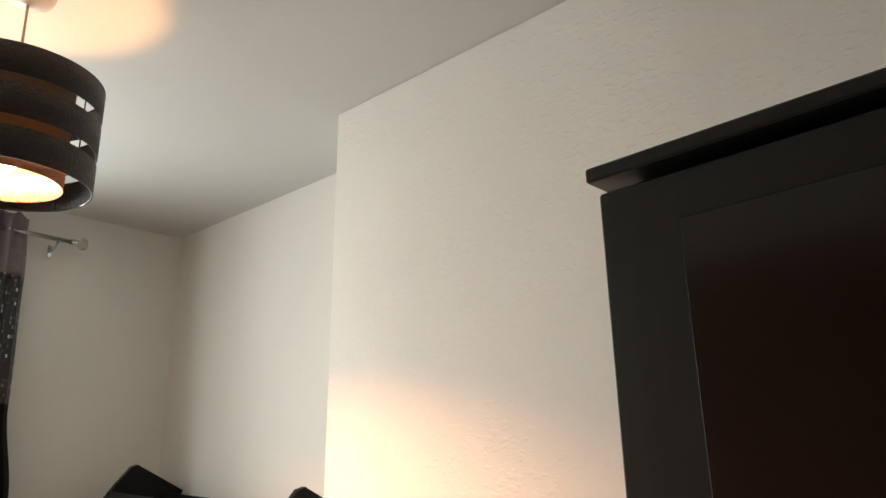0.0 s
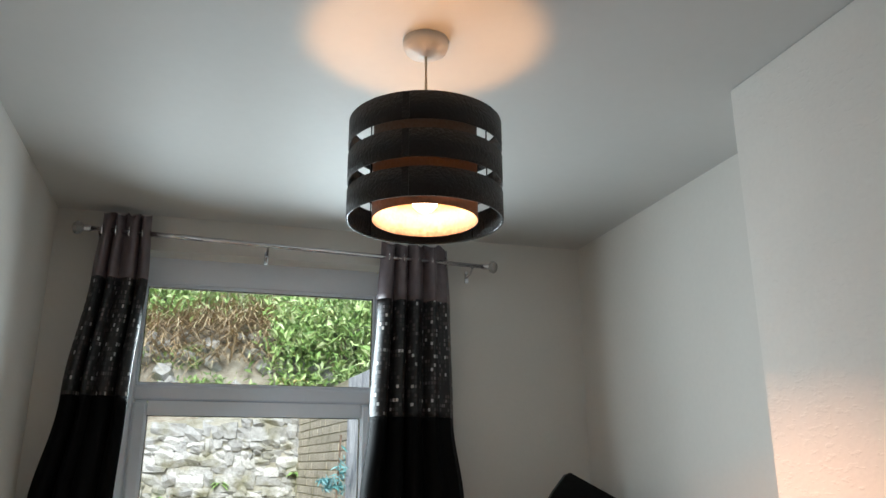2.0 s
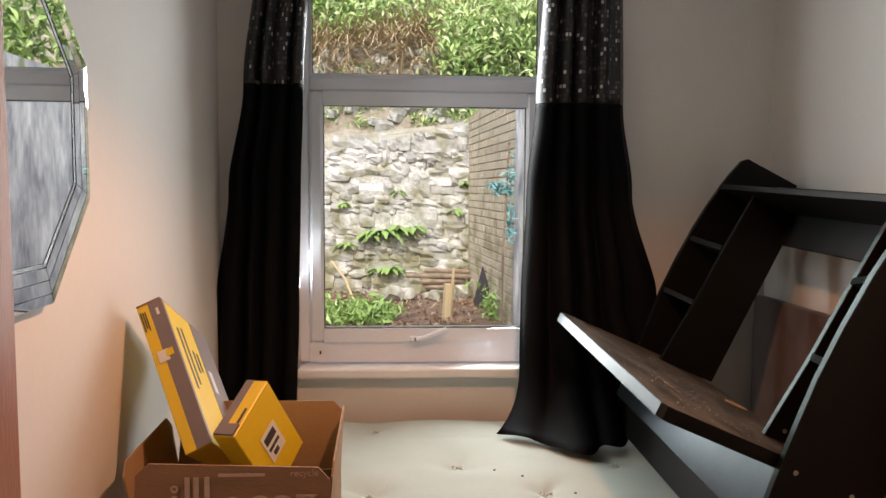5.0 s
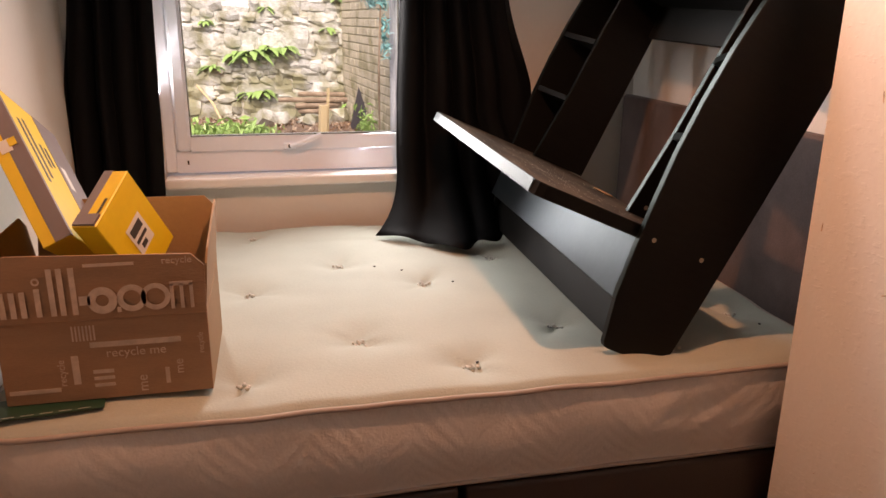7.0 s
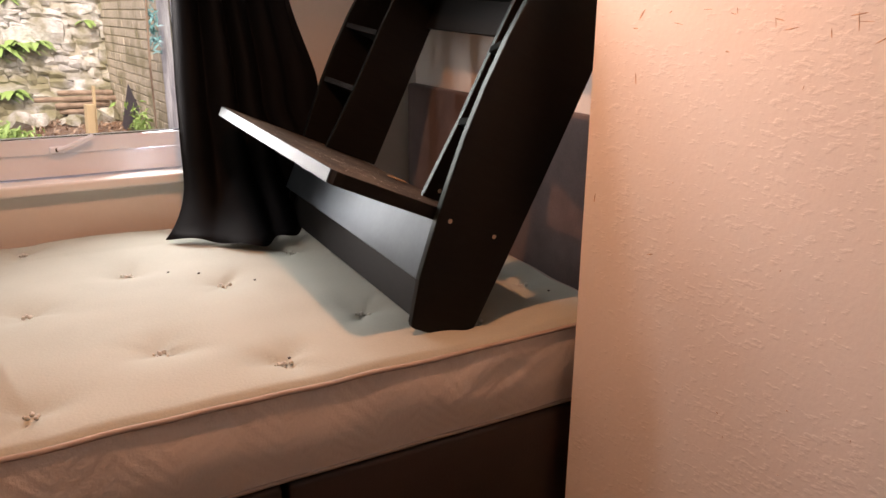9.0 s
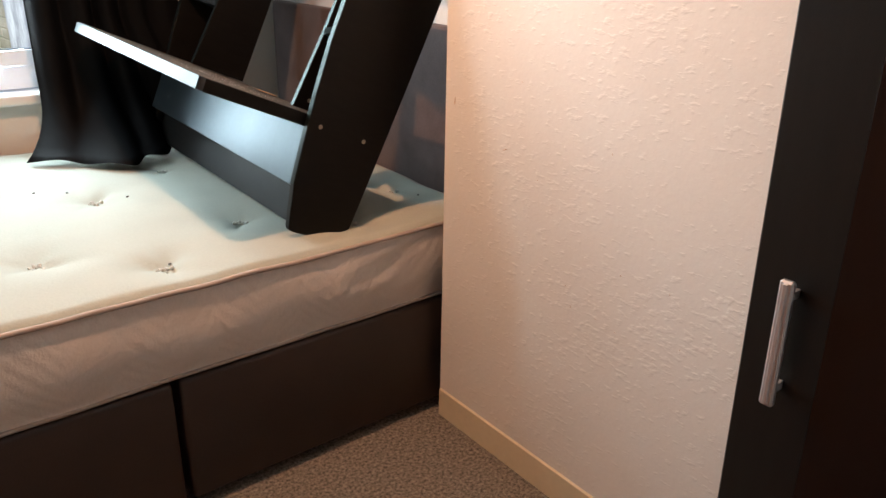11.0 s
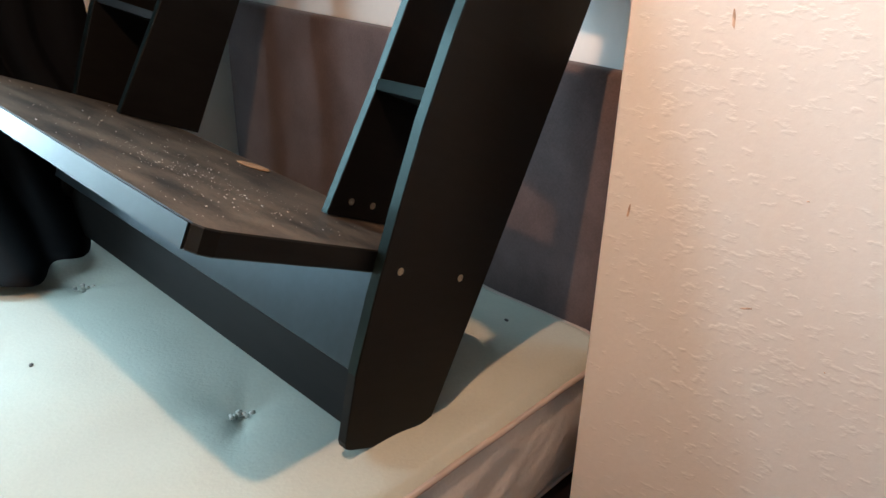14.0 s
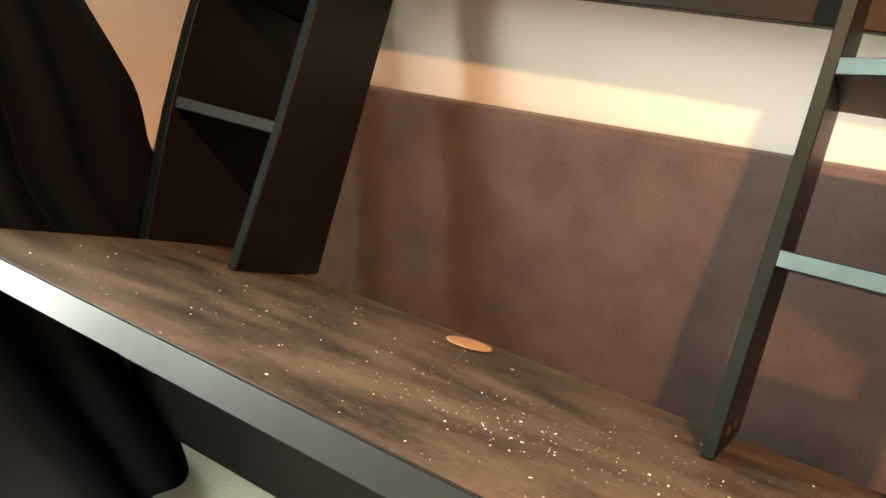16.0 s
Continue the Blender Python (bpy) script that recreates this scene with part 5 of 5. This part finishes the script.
def fern(name, x, y, z, size, seed, label="green fern growing from the wall"):
    r = random.Random(seed)
    f = thing(name, pose(x, y, z), label, "fern", "ferns on the wall")
    for k in range(11):
        a = r.uniform(-2.9, -0.2)
        verts, faces = [], []
        d = Vector((math.cos(a), math.sin(a) * 0.7, r.uniform(0.2, 0.8))).normalized()
        ln = size * r.uniform(0.6, 1.2)
        prev = None
        for q in range(7):
            t = q / 6
            p = d * ln * t + Vector((0, 0, -0.7 * ln * t * t))
            wv = Vector((-d.y, d.x, 0)).normalized() * (0.16 * size * math.sin(math.pi * (0.12 + 0.85 * t)))
            verts += [p - wv, p, p + wv]
            verts[-3].z -= 0.02 * size
            verts[-1].z -= 0.02 * size
            if q:
                n = len(verts)
                faces += [(n - 6, n - 5, n - 2, n - 3), (n - 5, n - 4, n - 1, n - 2)]
        me = bpy.data.meshes.new("frond")
        me.from_pydata([tuple(v) for v in verts], [], faces)
        me.materials.append(M_FERN)
        o = new("frond", me)
        o.parent = f


for k, (x, z, s) in enumerate(((0.95, 0.92, 0.26), (1.10, 0.95, 0.24), (0.80, 0.90, 0.22), (1.28, 0.96, 0.20), (0.90, 0.50, 0.2), (1.02, 0.52, 0.2), (0.55, 0.78, 0.16), (1.72, 1.15, 0.16), (0.5, 1.22, 0.13), (1.1, 1.35, 0.12), (1.84, 1.45, 0.16))):
    fern("fern", x, WY - 0.08, z, s, 50 + k)
spots = [((rng.uniform(0.2, 0.85), rng.uniform(3.45, 4.1), GZ + 0.08), (0.09, 0.09, 0.04)) for k in range(16)]
leaf_cloud("ground_plants", spots, 0.045, 1500, M_FERN, 15, "low bright green plants on the soil")
spots = [((1.80, rng.uniform(3.3, 4.3), GZ + 0.1), (0.04, 0.06, 0.08)) for k in range(6)]
leaf_cloud("wall_foot_weeds", spots, 0.035, 160, M_FERN, 17, "green weeds at the foot of the side wall")
r_ = random.Random(77)
spots = [((r_.uniform(-0.5, 1.85), r_.uniform(2.6, 5.5), GZ + 0.02), (0.15, 0.15, 0.008)) for k in range(60)]
leaf_cloud("leaf_litter", spots, 0.026, 4200, M_LITTER, 19, "brown fallen leaves and chips on the soil", category="litter")
branch = thing("shrub_branch", pose(1.70, 3.0, 0), "blue-green conifer branch beside the side wall", "shrub")
part("stem", tube([(0.02, 0.0, GZ - 0.05), (0.02, -0.01, 0.9), (0.06, 0.0, 1.75)], 0.008, 6), M_BARK, branch)
leaf_cloud("needles", [((0.07, 0.0, 1.42), (0.02, 0.04, 0.13)), ((-0.03, 0.0, 1.42), (0.045, 0.03, 0.012)), ((0.02, 0, 1.38), (0.04, 0.03, 0.012)), ((0.08, 0.02, 1.12), (0.015, 0.03, 0.07))], 0.024, 200, M_TEAL, 23, "", long=3.2, parent=branch)

# loose things in the yard
slate = thing("slate_slab", pose(1.80, 4.42, GZ - 0.02, 0, 14, 8), "dark slate slab leaning on the side wall", "slab")
part("slab", cuboid(-0.012, 0.012, -0.17, 0.17, 0, 0.42, 0.003, 1), M_SLATE, slate)
post = thing("pine_offcut", pose(1.39, 3.75, GZ - 0.04, 3, 2, 12), "pale sawn pine post standing in the soil", "post")
part("post", cuboid(-0.035, 0.025, -0.03, 0.03, 0, 0.36, 0.002, 1), M_PINE, post)
part("lath", cuboid(0.027, 0.045, -0.012, 0.012, 0, 0.50, 0.001, 1), M_PINE, post)
stick = thing("leaning_stick", I, "thin pale stick leaning on the retaining wall", "stick")
part("stick", tube([(0.62, 4.75, GZ), (0.52, 5.2, 0.45), (0.36, WY - 0.05, 0.62)], 0.012, 6), M_PINE, stick)
rng = random.Random(41)
for k in range(7):
    x = rng.uniform(1.35, 1.75)
    zz = GZ + 0.06 + 0.055 * (k // 2) + 0.03
    lg = thing("log", pose(x, WY - 0.28 + rng.uniform(-0.08, 0.1), zz, 0, 90, rng.uniform(-18, 18)), "cut branch log lying on a low pile", "log", "logs in the pile")
    part("wood", lathe([(0.020, -0.24), (0.026, -0.2), (0.024, 0.0), (0.027, 0.2), (0.02, 0.25)], 8), M_BARK, lg)
for k in range(16):
    x, y = rng.uniform(0.95, 1.85), WY - rng.uniform(0.15, 0.7)
    s = rng.uniform(0.07, 0.2)
    o = new("loose_stone", rng.choice(STONES))
    o.matrix_world = pose(x, y, GZ + s * 0.22, rng.uniform(0, 30), rng.uniform(0, 30), rng.uniform(0, 180)) @ Matrix.Diagonal((s * 1.3, s, s * 0.7, 1))
    tagged(o, "mossy fallen stone at the foot of the wall", "stone", "fallen stones")
plank = thing("edging_plank", pose(0.62, 4.55, GZ + 0.0, 0, 0, -4), "old mossy timber edging on the soil", "plank")
part("plank", cuboid(-0.45, 0.22, -0.05, 0.05, 0, 0.07, 0.006, 1), M_BARK, plank)
# back of the yard closed to the west
structure("yard_wall_west", cuboid(-4.2, -4.0, 0.3, WY + 0.2, 0, 2.4), M_MOSSY, "mossy garden wall closing the yard", "wall")

for ob in set(bpy.data.objects) - indoors:
    if ob.parent is None:
        ob.matrix_world = YARD @ ob.matrix_world
